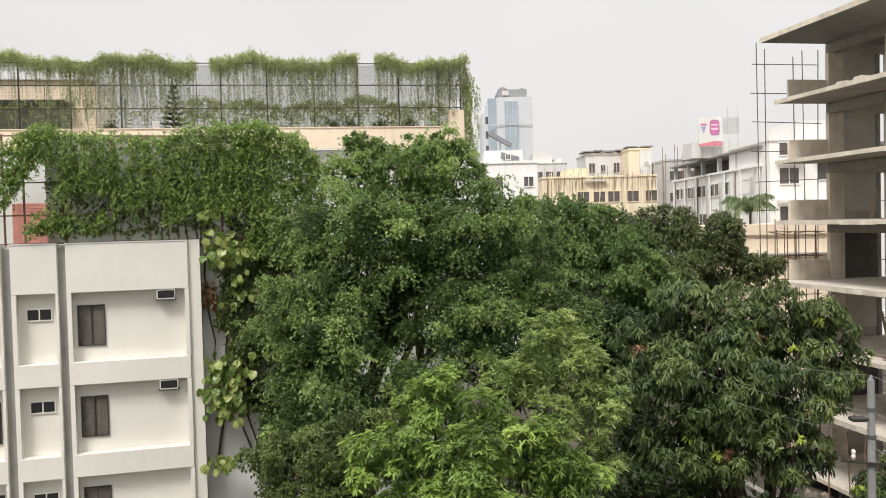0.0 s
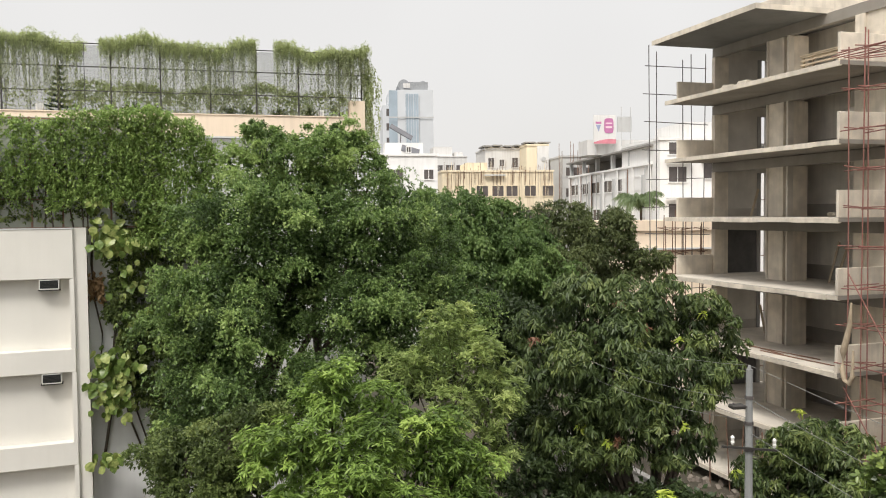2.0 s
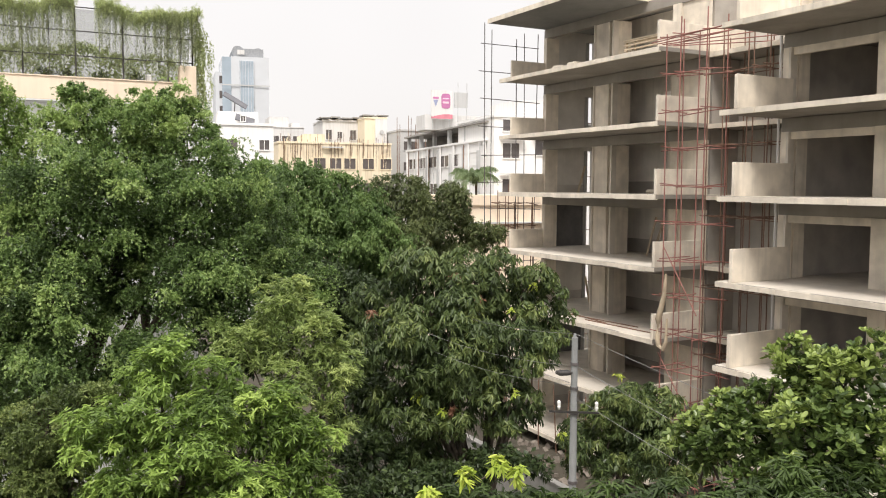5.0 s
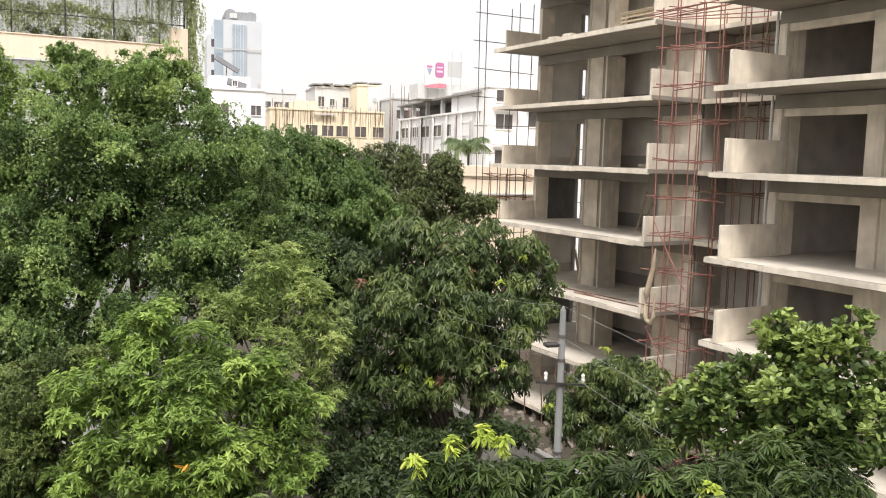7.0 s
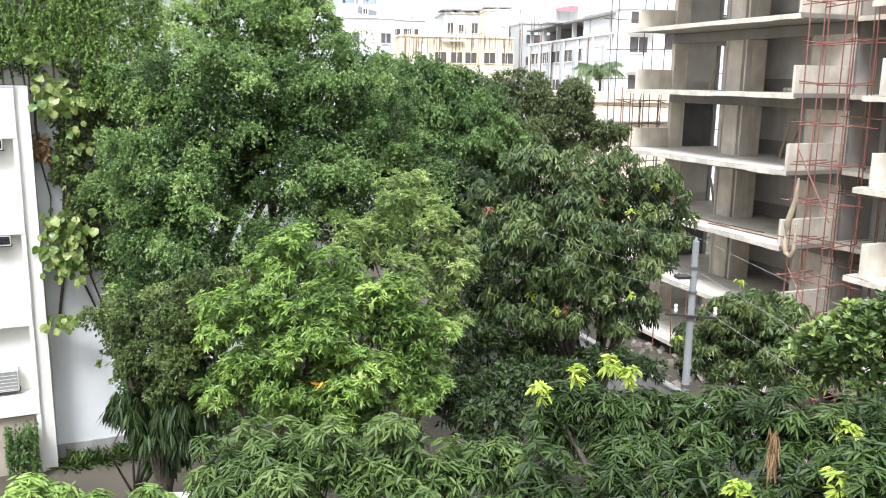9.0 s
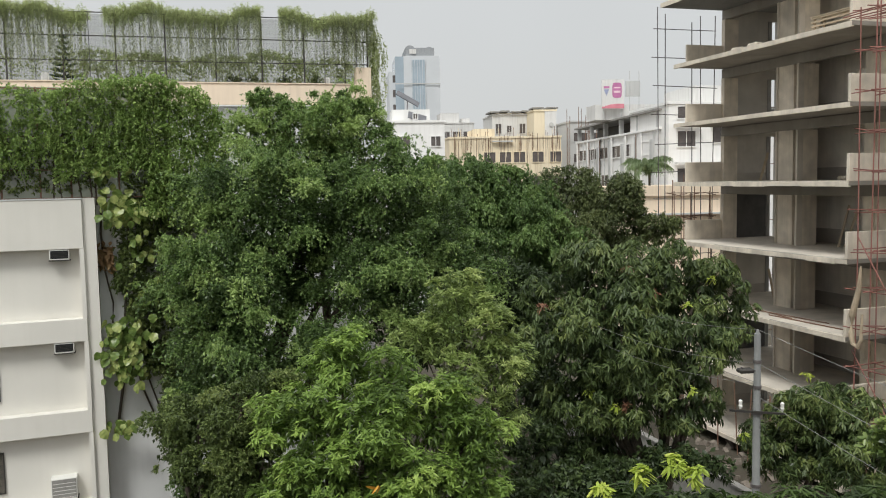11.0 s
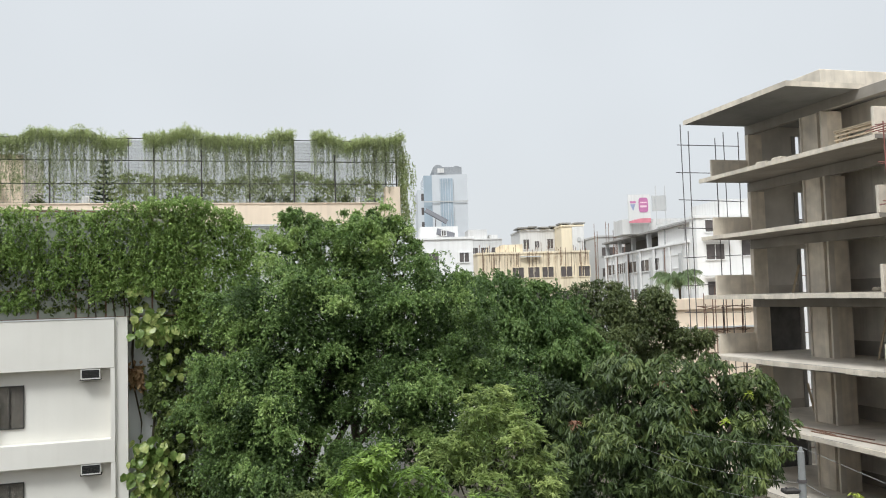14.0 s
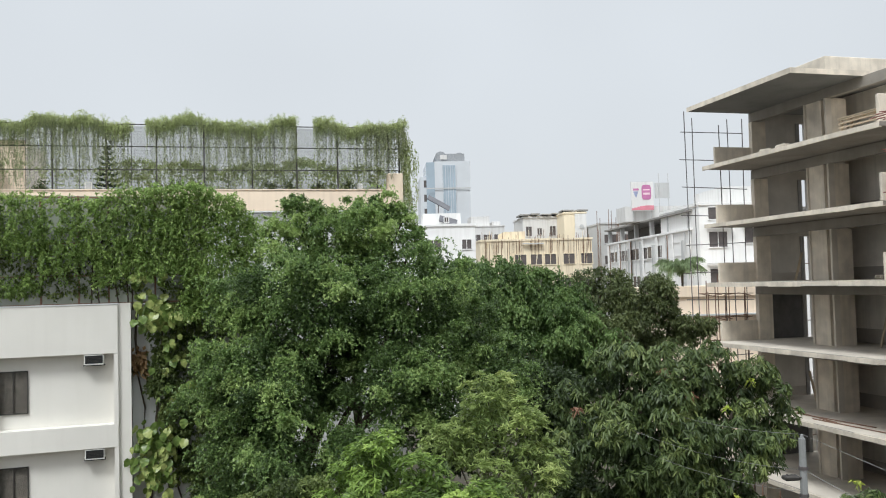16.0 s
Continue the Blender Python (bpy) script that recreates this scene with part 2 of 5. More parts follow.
def leaf_mesh(name, base, way, length, width, tint, rng, mat, fold=0.25, curl=0.25, shape=0.45, fine=False):
    """One mesh of many folded leaves; each has two halves that meet in a raised midrib, and its tip bends down. fine: rounder edges."""
    n = len(base)
    side = unit(np.cross(way, np.array([0, 0, 1.0])) + rng.normal(0, 0.45, (n, 3)))
    side = unit(side - way * np.sum(side * way, 1, keepdims=True))
    up = np.cross(side, way)
    L, W = length[:, None], width[:, None]
    mid = base + way * L * shape
    tip = base + way * L - np.array([0, 0, 1.0]) * L * curl
    down = np.array([0, 0, 1.0])
    if fine:
        q1 = base + way * L * (shape - 0.2)
        q2 = base + way * L * (shape + 0.25) - down * L * curl * 0.45
        ring = [base, q1 + side * W * 0.43 - up * W * fold, q2 + side * W * 0.38 - up * W * fold, tip, q2 - side * W * 0.38 - up * W * fold, q1 - side * W * 0.43 - up * W * fold]
        pattern, corners = [0, 1, 2, 3, 0, 3, 4, 5], 4
    else:
        ring = [base, mid + side * W / 2 - up * W * fold, tip, mid - side * W / 2 - up * W * fold]
        pattern, corners = [0, 1, 2, 0, 2, 3], 3
    per_leaf = len(ring)
    v = np.stack(ring, 1).reshape(-1, 3)
    f = (np.arange(n)[:, None] * per_leaf + np.array(pattern)[None, :]).ravel()
    me = bpy.data.meshes.new(name)
    me.vertices.add(len(v))
    me.vertices.foreach_set("co", v.astype(np.float32).ravel())
    me.loops.add(f.size)
    me.loops.foreach_set("vertex_index", f.astype(np.int32))
    me.polygons.add(f.size // corners)
    me.polygons.foreach_set("loop_start", np.arange(0, f.size, corners, dtype=np.int32))
    me.update(calc_edges=True)
    a = me.attributes.new("tint", "FLOAT", "POINT")
    a.data.foreach_set("value", np.repeat(np.clip(tint, 0, 1), per_leaf).astype(np.float32))
    me.materials.append(mat)
    return me


def sprays(rng, centre, axis, per, length, width, spread, droop, tint, jitter=0.25, whorl=False, mottle=0.17):
    """Leaves set round twig ends: base, way, length, width and tint of each."""
    n = len(centre)
    c = np.repeat(centre, per, 0)
    a = np.repeat(axis, per, 0)
    r = rng.normal(0, 1, (n * per, 3))
    if whorl:  # leaves stand round the twig like spokes
        r = r - a * np.sum(r * a, 1, keepdims=True)
    way = unit(a * (1 - spread) + unit(r) * spread - np.array([0, 0, 1.0]) * droop)
    s = rng.uniform(1 - jitter, 1 + jitter, n * per)
    t = np.repeat(tint, per) + rng.normal(0, mottle, n * per)
    c = c - a * rng.uniform(0, 0.6, (n * per, 1)) * length
    return c, way, length * s, width * s, t


def crown_points(rng, lobes, per_m2, clump=(0.3, 0.75), low=-0.7, cover=1.0):
    """Twig ends on rounded clumps that sit over the shells of overlapping lobes, with gaps between, and a thin filling inside."""
    lob = np.array(lobes)
    pts, axes, tone = [], [], []
    for k, (x, y, z, r) in enumerate(lobes):
        mean = (clump[0] + clump[1]) / 2
        m = max(4, int(cover * 4 * r * r / (mean * mean)))
        d = unit(rng.normal(0, 1, (m * 2, 3)))
        d = d[d[:, 2] > low][:m]
        c = np.array([x, y, z]) + d * (r * rng.uniform(0.7, 1.02, len(d)))[:, None] * np.array([1, 1, 0.95])
        ok = np.ones(len(c), bool)
        for j in range(len(lobes)):
            if j != k:
                ok &= np.linalg.norm(c - lob[j, :3], axis=1) > lob[j, 3] * 0.72
        for cc, dd in zip(c[ok], d[ok]):
            rc = rng.uniform(*clump) * min(1.0, 0.45 + r * 0.4)
            n = int(4 * math.pi * rc * rc * per_m2)
            e = unit(rng.normal(0, 1, (n, 3)) + dd * 0.35 + np.array([0, 0, 0.35]))
            u = rng.uniform(0, 1, n) ** 1.5
            pts.append(cc + e * (rc * (1.08 - 0.5 * u))[:, None] * np.array([1.05, 1.05, 0.8]) + rng.normal(0, 0.05 * rc, (n, 3)))
            axes.append(unit(e + dd * 0.4))
            tone.append(np.full(n, rng.normal(0, 1.0)))
    return np.concatenate(pts), np.concatenate(axes), np.concatenate(tone)


def weeping_points(rng, lobes, clump=(0.45, 0.9), low=-0.5, cover=1.0, twigs=17, step=0.075, hang=1.0):
    """Twigs that rise from uneven clumps over the lobes, arch over and hang; gaps stay between the clumps."""
    lob = np.array(lobes)
    pts, axes, tone = [], [], []
    for k, (x, y, z, r) in enumerate(lobes):
        mean = (clump[0] + clump[1]) / 2
        m = max(2, int(cover * 4 * r * r / (mean * mean)))
        d = unit(rng.normal(0, 1, (m * 3, 3)) + np.array([0, -0.3, 0.3]))
        d = d[d[:, 2] > low][:m]
        c = np.array([x, y, z]) + d * (r * rng.uniform(0.6, 1.15, len(d)))[:, None]
        ok = np.ones(len(c), bool)
        for j in range(len(lobes)):
            if j != k:
                ok &= np.linalg.norm(c - lob[j, :3], axis=1) > lob[j, 3] * 0.65
        for cc, dd in zip(c[ok], d[ok]):
            rc = rng.uniform(*clump) * min(1.0, 0.35 + r * 0.5)
            shade = rng.normal(0, 1.0)
            lean = unit(np.array([dd[0], dd[1], 0.0]) + rng.normal(0, 0.35, 3) * np.array([1, 1, 0]))
            for _ in range(int(twigs * (0.55 + 0.6 * rc / mean))):
                a = unit(rng.normal(0, 1, 3) * np.array([1, 1, 0]) + lean * 0.5)
                reach, rise, fall = rc * rng.uniform(0.25, 1.1), rc * rng.uniform(0.05, 0.6), rc * rng.uniform(0.2, 1.5) * hang
                if rng.uniform() < 0.12:  # a longer shoot that stands out of the clump
                    reach, rise, fall = reach * 1.5, rise + 0.5 * rc, fall * 0.5
                n = max(4, int((reach + fall) / step))
                t = (np.arange(n) + rng.uniform(0.2, 1.0)) / n
                p = cc + a * (reach * t ** 0.8)[:, None]
                p[:, 2] += rise * 2.2 * t * (1.15 - t) - fall * t ** 2.4
                pts.append(p + rng.normal(0, 0.03, (n, 3)))
                ahead = np.gradient(p, axis=0)
                axes.append(unit(unit(ahead) + rng.normal(0, 0.3, (n, 3))))
                tone.append(shade + np.full(n, rng.normal(0, 0.3)))
    return np.concatenate(pts), np.concatenate(axes), np.concatenate(tone)


def core_points(rng, lobes, per_m2):
    """Larger leaves inside the lobes, which close the crown against the light behind it."""
    pts, axes = [], []
    for x, y, z, r in lobes:
        n = int(4 * math.pi * r * r * per_m2)
        e = unit(rng.normal(0, 1, (n, 3)))
        pts.append(np.array([x, y, z]) + e * (r * rng.uniform(0.3, 0.8, n))[:, None])
        axes.append(e)
    return np.concatenate(pts), np.concatenate(axes)


GROUND = -0.45


def tree(name, label, lobes, foot, mat, per_m2, per, length, width, spread=0.6, droop=0.25, seed=1, tint=(0.45, 0.13), trunk=0.22, clump=(0.3, 0.75), cover=1.0, fill=0.1, lift=0.35, curl=0.25, fold=0.25, shape=0.45, low=-0.7, crown_label="", whorl=False, fork_up=0.0, fine=False, weep=0.0, twigs=17, mottle=0.17):
    rng = np.random.default_rng(seed)
    top = empty(name, pose(0, 0, 0), label, "tree")
    lob = np.array(lobes)
    c = lob[:, :3].mean(0)
    fork = Vector((foot[0] * 0.6 + c[0] * 0.4, foot[1] * 0.6 + c[1] * 0.4, GROUND + (lob[:, 2].min() - lob[:, 3].max() * 0.4 - GROUND) * 0.75))
    fork.z = max(fork.z, GROUND + 1.2 + fork_up)
    base = Vector((foot[0], foot[1], GROUND - 0.05))
    midp = base.lerp(fork, 0.5) + Vector((0.12, -0.08, 0))
    part("trunk", tube([base, midp, fork], [trunk, trunk * 0.8, trunk * 0.65], 9), BARK, top)
    for x, y, z, r in lobes:
        end = Vector((x, y, z + r * 0.2))
        k = fork.lerp(end, 0.5) + Vector((rng.normal(0, 0.25), rng.normal(0, 0.25), 0.3))
        part("limb", tube([fork, k, end], [trunk * 0.45, trunk * 0.3, trunk * 0.1], 6), BARK, top)
    if weep:
        pts, axes, tone = weeping_points(rng, lobes, clump, low, cover, twigs, hang=weep)
    else:
        pts, axes, tone = crown_points(rng, lobes, per_m2, clump, low, cover)
    t = tint[0] + tone * tint[1] + rng.normal(0, 0.07, len(pts))
    axes = unit(axes + np.array([0, 0, lift]))
    bb, w, L, W, tt = sprays(rng, pts, axes, per, length, width, spread, droop, t, whorl=whorl, mottle=mottle)
    crown = new("crown", leaf_mesh("crown", bb, w, L, W, tt, rng, mat, fold, curl, shape, fine))
    crown.parent = top
    tagged(crown, crown_label, kind="stuff")
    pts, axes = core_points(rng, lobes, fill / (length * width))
    # The lower tint paints the shade inside the crown into these leaves.
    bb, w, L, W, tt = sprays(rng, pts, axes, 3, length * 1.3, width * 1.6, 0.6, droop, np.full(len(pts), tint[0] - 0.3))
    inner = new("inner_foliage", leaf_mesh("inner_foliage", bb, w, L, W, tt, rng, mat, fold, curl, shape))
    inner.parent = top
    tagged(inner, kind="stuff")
    return top


def curtain(name, rng, strands, mat, parent, step, per, length, width, droop=0.7, swing=0.06, tint=0.45):
    """Leaves along hanging strands, each given by its top and its length."""
    pts, tone = [], []
    for x, y, z, drop in strands:
        n = max(2, int(drop / step))
        t = np.linspace(0, 1, n)
        wob = np.cumsum(rng.normal(0, swing * step * 3, (n, 2)), 0)
        pts.append(np.stack([x + wob[:, 0], y + wob[:, 1] - 0.1 * np.sin(t * 3), z - t * drop], 1))
        tone.append(np.full(n, rng.normal(0, 0.13)))
    pts, tone = np.concatenate(pts), np.concatenate(tone)
    axes = unit(rng.normal(0, 1, (len(pts), 3)) + np.array([0, -0.7, 0.1]))
    bb, w, L, W, tt = sprays(rng, pts, axes, per, length, width, 0.5, droop, tint + tone)
    ob = new(name, leaf_mesh(name, bb, w, L, W, tt, rng, mat))
    ob.parent = parent
    return tagged(ob, kind="stuff")


def leaf_mat(name, rng, spots, mat, parent, per_m2, per, length, width, droop=0.35, tint=0.45, vary=0.13):
    """Leaves on many small rounded clumps, each given by its middle and radius."""
    pts, axes, tone = [], [], []
    for x, y, z, r in spots:
        n = max(4, int(6 * r * r * per_m2))
        e = unit(rng.normal(0, 1, (n, 3)) + np.array([0, -0.5, 0.3]))
        pts.append(np.array([x, y, z]) + e * (r * rng.uniform(0.55, 1.1, n))[:, None])
        axes.append(e)
        tone.append(np.full(n, rng.normal(0, vary)))
    pts, axes, tone = np.concatenate(pts), np.concatenate(axes), np.concatenate(tone)
    bb, w, L, W, tt = sprays(rng, pts, axes, per, length, width, 0.55, droop, tint + tone)
    ob = new(name, leaf_mesh(name, bb, w, L, W, tt, rng, mat))
    ob.parent = parent
    return tagged(ob, kind="stuff")


# ---- ground ----
bm = bmesh.new()
bmesh.ops.create_grid(bm, x_segments=2, y_segments=2, size=2500, matrix=Matrix.Translation((0, 1500, GROUND)))
tagged(part("ground", bm, SOIL), "bare brown soil with leaf litter between the buildings", "ground", kind="structure")


# ---- white apartment building ----
def window(parent, x0, x1, z0, z1, y, glass, sashes=2, bar=0.035, frame_mat=None, curtain_mat=None):
    """A window set in a recess: four frame bars and sash bars, one pane each, and curtains behind where drawn."""
    fm = frame_mat or FRAME_METAL
    bm = bmesh.new()
    add_box(bm, x0, x1, y - 0.05, y, z0, z0 + bar)
    add_box(bm, x0, x1, y - 0.05, y, z1 - bar, z1)
    for k in range(sashes + 1):
        x = x0 + (x1 - x0 - bar) * k / sashes
        add_box(bm, x, x + bar, y - 0.047, y, z0 + bar, z1 - bar)
    win = part("window", bm, fm, parent)
    for k in range(sashes):
        a, c = x0 + (x1 - x0) * k / sashes, x0 + (x1 - x0) * (k + 1) / sashes
        part("pane", box(a + bar * 0.6, c - bar * 0.4, y - 0.02 - 0.008 * k, y - 0.012 - 0.008 * k, z0 + bar, z1 - bar), glass, win).visible_shadow = glass is not CLEARGLASS
    if curtain_mat:
        n = 14
        bm = bmesh.new()
        for k in range(n):
            a = x0 + bar + (x1 - x0 - 2 * bar) * k / n
            add_box(bm, a, a + (x1 - x0 - 2 * bar) / n * 0.998, y - 0.004 - 0.006 * (k % 2), y + 0.004, z0 + bar, z1 - bar)
        part("curtain", bm, curtain_mat, win, "brown pleated curtain")
    return win


def air_conditioner(m, w=0.6, h=0.34, label="white window air conditioner under the ledge"):
    top = empty("air_conditioner", m, label, "air conditioner", "window air conditioners")
    part("casing", box(-w / 2, w / 2, -0.22, 0.3, 0, h, 0.012), AC_WHITE, top)
    part("recess", box(-w / 2 + 0.03, w / 2 - 0.03, -0.226, -0.2, 0.05, h - 0.03), DARKGLASS if h < 0.5 else GROOVE, top)
    for k in range(5):
        z = 0.07 + k * (h - 0.12) / 5
        part("louvre", box(-w / 2 + 0.05, w / 2 - 0.05, -0.235, -0.227, z, z + (0.006 if h < 0.5 else 0.02)), FRAME_METAL if h < 0.5 else AC_WHITE, top)
    part("bracket", box(-w / 2 - 0.03, w / 2 + 0.03, -0.2, 0.3, -0.03, -0.003), FRAME_METAL, top)
    return top


CLEARGLASS = bpy.data.materials.new("clear_glass")
CLEARGLASS.use_nodes = True
cg = CLEARGLASS.node_tree.nodes["Principled BSDF"]
cg.inputs["Base Color"].default_value = (0.82, 0.85, 0.83, 1)
cg.inputs["Roughness"].default_value, cg.inputs["Transmission Weight"].default_value, cg.inputs["IOR"].default_value = 0.03, 1.0, 1.45
AC_WHITE = material("ac_casing", (0.72, 0.71, 0.67), 0.5, spread=0.05, stain=0.2, stain_colour=(0.4, 0.36, 0.3))
CURTAIN = material("brown_curtain", (0.13, 0.11, 0.095), 0.9, spread=0.3, scale=5)
BROWNWALL = material("brown_ground_floor", (0.42, 0.35, 0.28), 0.85, stain=0.2)
REDSHUTTER = material("red_shutter", (0.55, 0.25, 0.21), 0.8, stain=0.2, streaks=0.3)
W_POSE = pose(-8.92, 28.79, 0, 0, 0, 15)
white = empty("apartment_building", W_POSE, "white painted apartment building with recessed window bays", "building")
part("wall", box(-11.4, 0.12, 0.40, 10, GROUND, 12.6), WHITE, white)
part("corner_strip", box(0.133, 0.53, 0.12, 10, GROUND, 12.66), WHITE, white)
for x0, x1 in ((-3.76, 0.13), (-5.44, -4.02), (-9.6, -5.72)):
    part("parapet", box(x0, x1, 0, 0.396, 10.99, 12.62, 0.015), WHITE, white)
    part("coping", box(x0 - 0.01, x1 + 0.01, -0.02, 0.42, 12.623, 12.66), GREYWALL, white)
    for k in range(4):
        z = 10.99 - 3.1 * k
        if k < 3:
            part("spandrel", box(x0, x1, 0, 0.396, z - 3.1, z - 2.33, 0.015), WHITE, white)
        low = z - 2.33 if k < 3 else GROUND
        part("pier", box(x0, x0 + 0.14, 0.004, 0.396, low, z), WHITE, white)
        part("pier", box(x1 - 0.14 if x1 > 0 else x1 - 0.09, x1, 0.004, 0.396, low, z), WHITE, white)
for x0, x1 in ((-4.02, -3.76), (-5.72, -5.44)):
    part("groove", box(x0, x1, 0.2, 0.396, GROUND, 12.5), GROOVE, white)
for k in range(3):
    z = 10.99 - 3.1 * k
    window(white, -3.5, -2.63, z - 1.84, z - 0.45, 0.392, CLEARGLASS, 2, curtain_mat=CURTAIN)
    window(white, -5.08, -4.28, z - 0.92, z - 0.5, 0.392, DARKGLASS, 2, frame_mat=AC_WHITE)
    window(white, -7.3, -5.95, z - 1.84, z - 0.45, 0.392, DARKGLASS, 2)
part("ground_floor_wall", box(-3.5, -0.1, 0.2, 0.395, GROUND, 1.6), BROWNWALL, white)
for k in range(2):
    air_conditioner(W_POSE @ pose(-0.62, 0.24, 10.64 - 3.1 * k))
air_conditioner(W_POSE @ pose(-0.85, 0.15, 2.62), 0.8, 0.72, "white outdoor air conditioner standing on the ledge")
for k in range(4):
    part("conduit", tube([(-3.9, 0.25, 12.2 - 0.07 * k), (-3.82, 0.2, 12.22 - 0.07 * k), (-3.76, 0.25, 12.25 - 0.1 * k)], 0.012, 5), CABLE, white)

# net screen that stands over it
def net_material(name, colour, least, most, scale):
    """Woven net that lets part of the light through, thinner in some places than in others."""
    m = bpy.data.materials.new(name)
    m.use_nodes = True
    sn, sl = m.node_tree.nodes, m.node_tree.links
    s_tr, s_mix, s_no = sn.new("ShaderNodeBsdfTransparent"), sn.new("ShaderNodeMixShader"), sn.new("ShaderNodeTexNoise")
    s_no.inputs["Scale"].default_value = scale
    s_range = sn.new("ShaderNodeMapRange")
    s_range.inputs[1].default_value, s_range.inputs[2].default_value = 0.3, 0.7
    s_range.inputs[3].default_value, s_range.inputs[4].default_value = least, most
    sl.new(s_no.outputs[0], s_range.inputs[0])
    sl.new(s_range.outputs[0], s_mix.inputs[0])
    sn["Principled BSDF"].inputs["Base Color"].default_value = (*colour, 1)
    sn["Principled BSDF"].inputs["Roughness"].default_value = 0.9
    sl.new(s_tr.outputs[0], s_mix.inputs[1])
    sl.new(sn["Principled BSDF"].outputs[0], s_mix.inputs[2])
    sl.new(s_mix.outputs[0], sn["Material Output"].inputs[0])
    return m


SCREEN = net_material("shade_net", (0.42, 0.45, 0.37), 0.4, 0.85, 1.2)
WINDNET = net_material("fine_grey_net", (0.36, 0.37, 0.36), 0.3, 0.46, 0.5)

screen = empty("net_screen", W_POSE, "rusty steel frame with dark shade net, overgrown by a creeper", "screen")
for x in (-8.4, -6.9, -5.66, -5.05, -3.77, -2.27, -1.12, -0.19, 1.3, 3.0):
    part("post", box(x, x + 0.06, 0.4, 0.46, 12.6, 16.3), RUST, screen)
for z in (12.64, 13.58, 14.67, 16.22):
    part("rail", box(-8.4, 3.06, 0.36, 0.395, z, z + 0.045), RUST, screen)
part("net", box(-4.35, 3.0, 0.47, 0.474, 12.62, 16.3), SCREEN, screen)
upper = empty("rooftop_room", W_POSE, "grey rooftop room with a red shutter", "building")
part("wall", box(-9, 4.3, 2.4, 9, 12.6, 15.7), GREYWALL, upper)
part("shutter", box(-5.8, -4.4, 2.34, 2.39, 12.65, 14.05), REDSHUTTER, upper, "faded red roller shutter")
for k in range(14):
    part("shutter_slat", box(-5.8, -4.4, 2.325, 2.338, 12.7 + 0.1 * k, 12.77 + 0.1 * k), REDSHUTTER, upper)

rng = np.random.default_rng(21)
creeper = empty("creeper", W_POSE, "dense green creeper hanging over the net screen", "plant")
spots, strands = [], []


def creeper_top(x):
    return 16.2 + 0.14 * math.sin(x * 1.1) + 0.1 * math.sin(x * 2.7 + 1) + 0.28 * math.exp(-((x - 1.5) / 0.8) ** 2) + (0.2 if 2.2 < x < 4.1 else 0) - max(0, x - 4.2) * 1.6 - max(0, -4.6 - x) * 0.45


for k in range(3900):
    x = (rng.uniform(-8.6, 4.95), rng.uniform(-8.6, 4.95), rng.uniform(-0.6, 4.95), rng.uniform(1.8, 5.0))[k % 4]
    if x < -3.9:
        reach = 1.4 + 0.4 * math.sin(x * 1.9)
    elif x < -0.6:
        reach = 2.1 + 0.4 * math.sin(x * 2.6)
    else:
        reach = 2.9 if x < 2.2 else 4.6
    drop = rng.uniform(0, 1) ** 0.95 * reach
    spots.append((x, 0.22 - abs(rng.normal(0, 0.18)) - 0.3 * math.exp(-drop), creeper_top(x) - drop, rng.uniform(0.1, 0.24)))
    if k % 4 == 0:
        strands.append((x, 0.0 - abs(rng.normal(0, 0.2)), creeper_top(x) - drop + 0.1, rng.uniform(0.2, 0.75)))
for k in range(320):
    x = rng.uniform(-8.6, 4.4)
    spots.append((x, rng.uniform(-0.35, 0.9), creeper_top(x) + rng.uniform(-0.1, 0.2), rng.uniform(0.08, 0.2)))
for k in range(60):  # a bushy lower end over the shutter
    spots.append((-3.9 + rng.normal(0, 0.5), rng.uniform(-0.2, 0.2), 13.0 + abs(rng.normal(0, 0.3)), rng.uniform(0.1, 0.2)))
leaf_mat("foliage", rng, spots, VINE, creeper, 27, 6, 0.08, 0.047, 0.35, tint=0.64, vary=0.18)
curtain("trailing_shoot", rng, strands, VINE, creeper, 0.07, 4, 0.08, 0.042, 0.5, swing=0.25, tint=0.58)
for k in range(9):
    x = rng.uniform(-1, 4.3)
    part("stem", tube([(x, 0.3, 12.4), (x + rng.normal(0, 0.3), 0.25, 14.2), (x + rng.normal(0, 0.4), 0.2, 16.1)], [0.03, 0.025, 0.015], 5), BARK, creeper)
sparse = [(rng.uniform(-4.3, 1.0), rng.uniform(0.2, 0.42), rng.uniform(12.9, 14.8), rng.uniform(0.08, 0.2)) for k in range(420)]
leaf_mat("thin_foliage", rng, sparse, BUSHLEAF, creeper, 26, 5, 0.09, 0.05, 0.3, tint=0.45, vary=0.2)
wide = [(rng.uniform(-4.9, -2.2), rng.uniform(-0.1, 0.25), 12.95 + abs(rng.normal(0, 0.35)), rng.uniform(0.1, 0.22)) for k in range(80)]
leaf_mat("low_foliage", rng, wide, VINE, creeper, 38, 6, 0.11, 0.05, 0.3, tint=0.5)

# ---- wall beside it, with the climbing plants ----
back = empty("boundary_building", W_POSE, "weathered white windowless building behind the climbing plants", "building")
part("wall", box(0.54, 9, 1.0, 8, GROUND, 12.6), GREYWALL, back)
part("upper_wall", box(4.75, 9.5, 2.4, 8, 12.604, 14.9), GREYWALL, back)
part("plinth", box(0.54, 9, 0.93, 0.997, GROUND, 0.05), GROOVE, back)

climber = empty("climbing_plant", W_POSE, "small-leaved creeper climbing the white wall", "plant")
spots = []
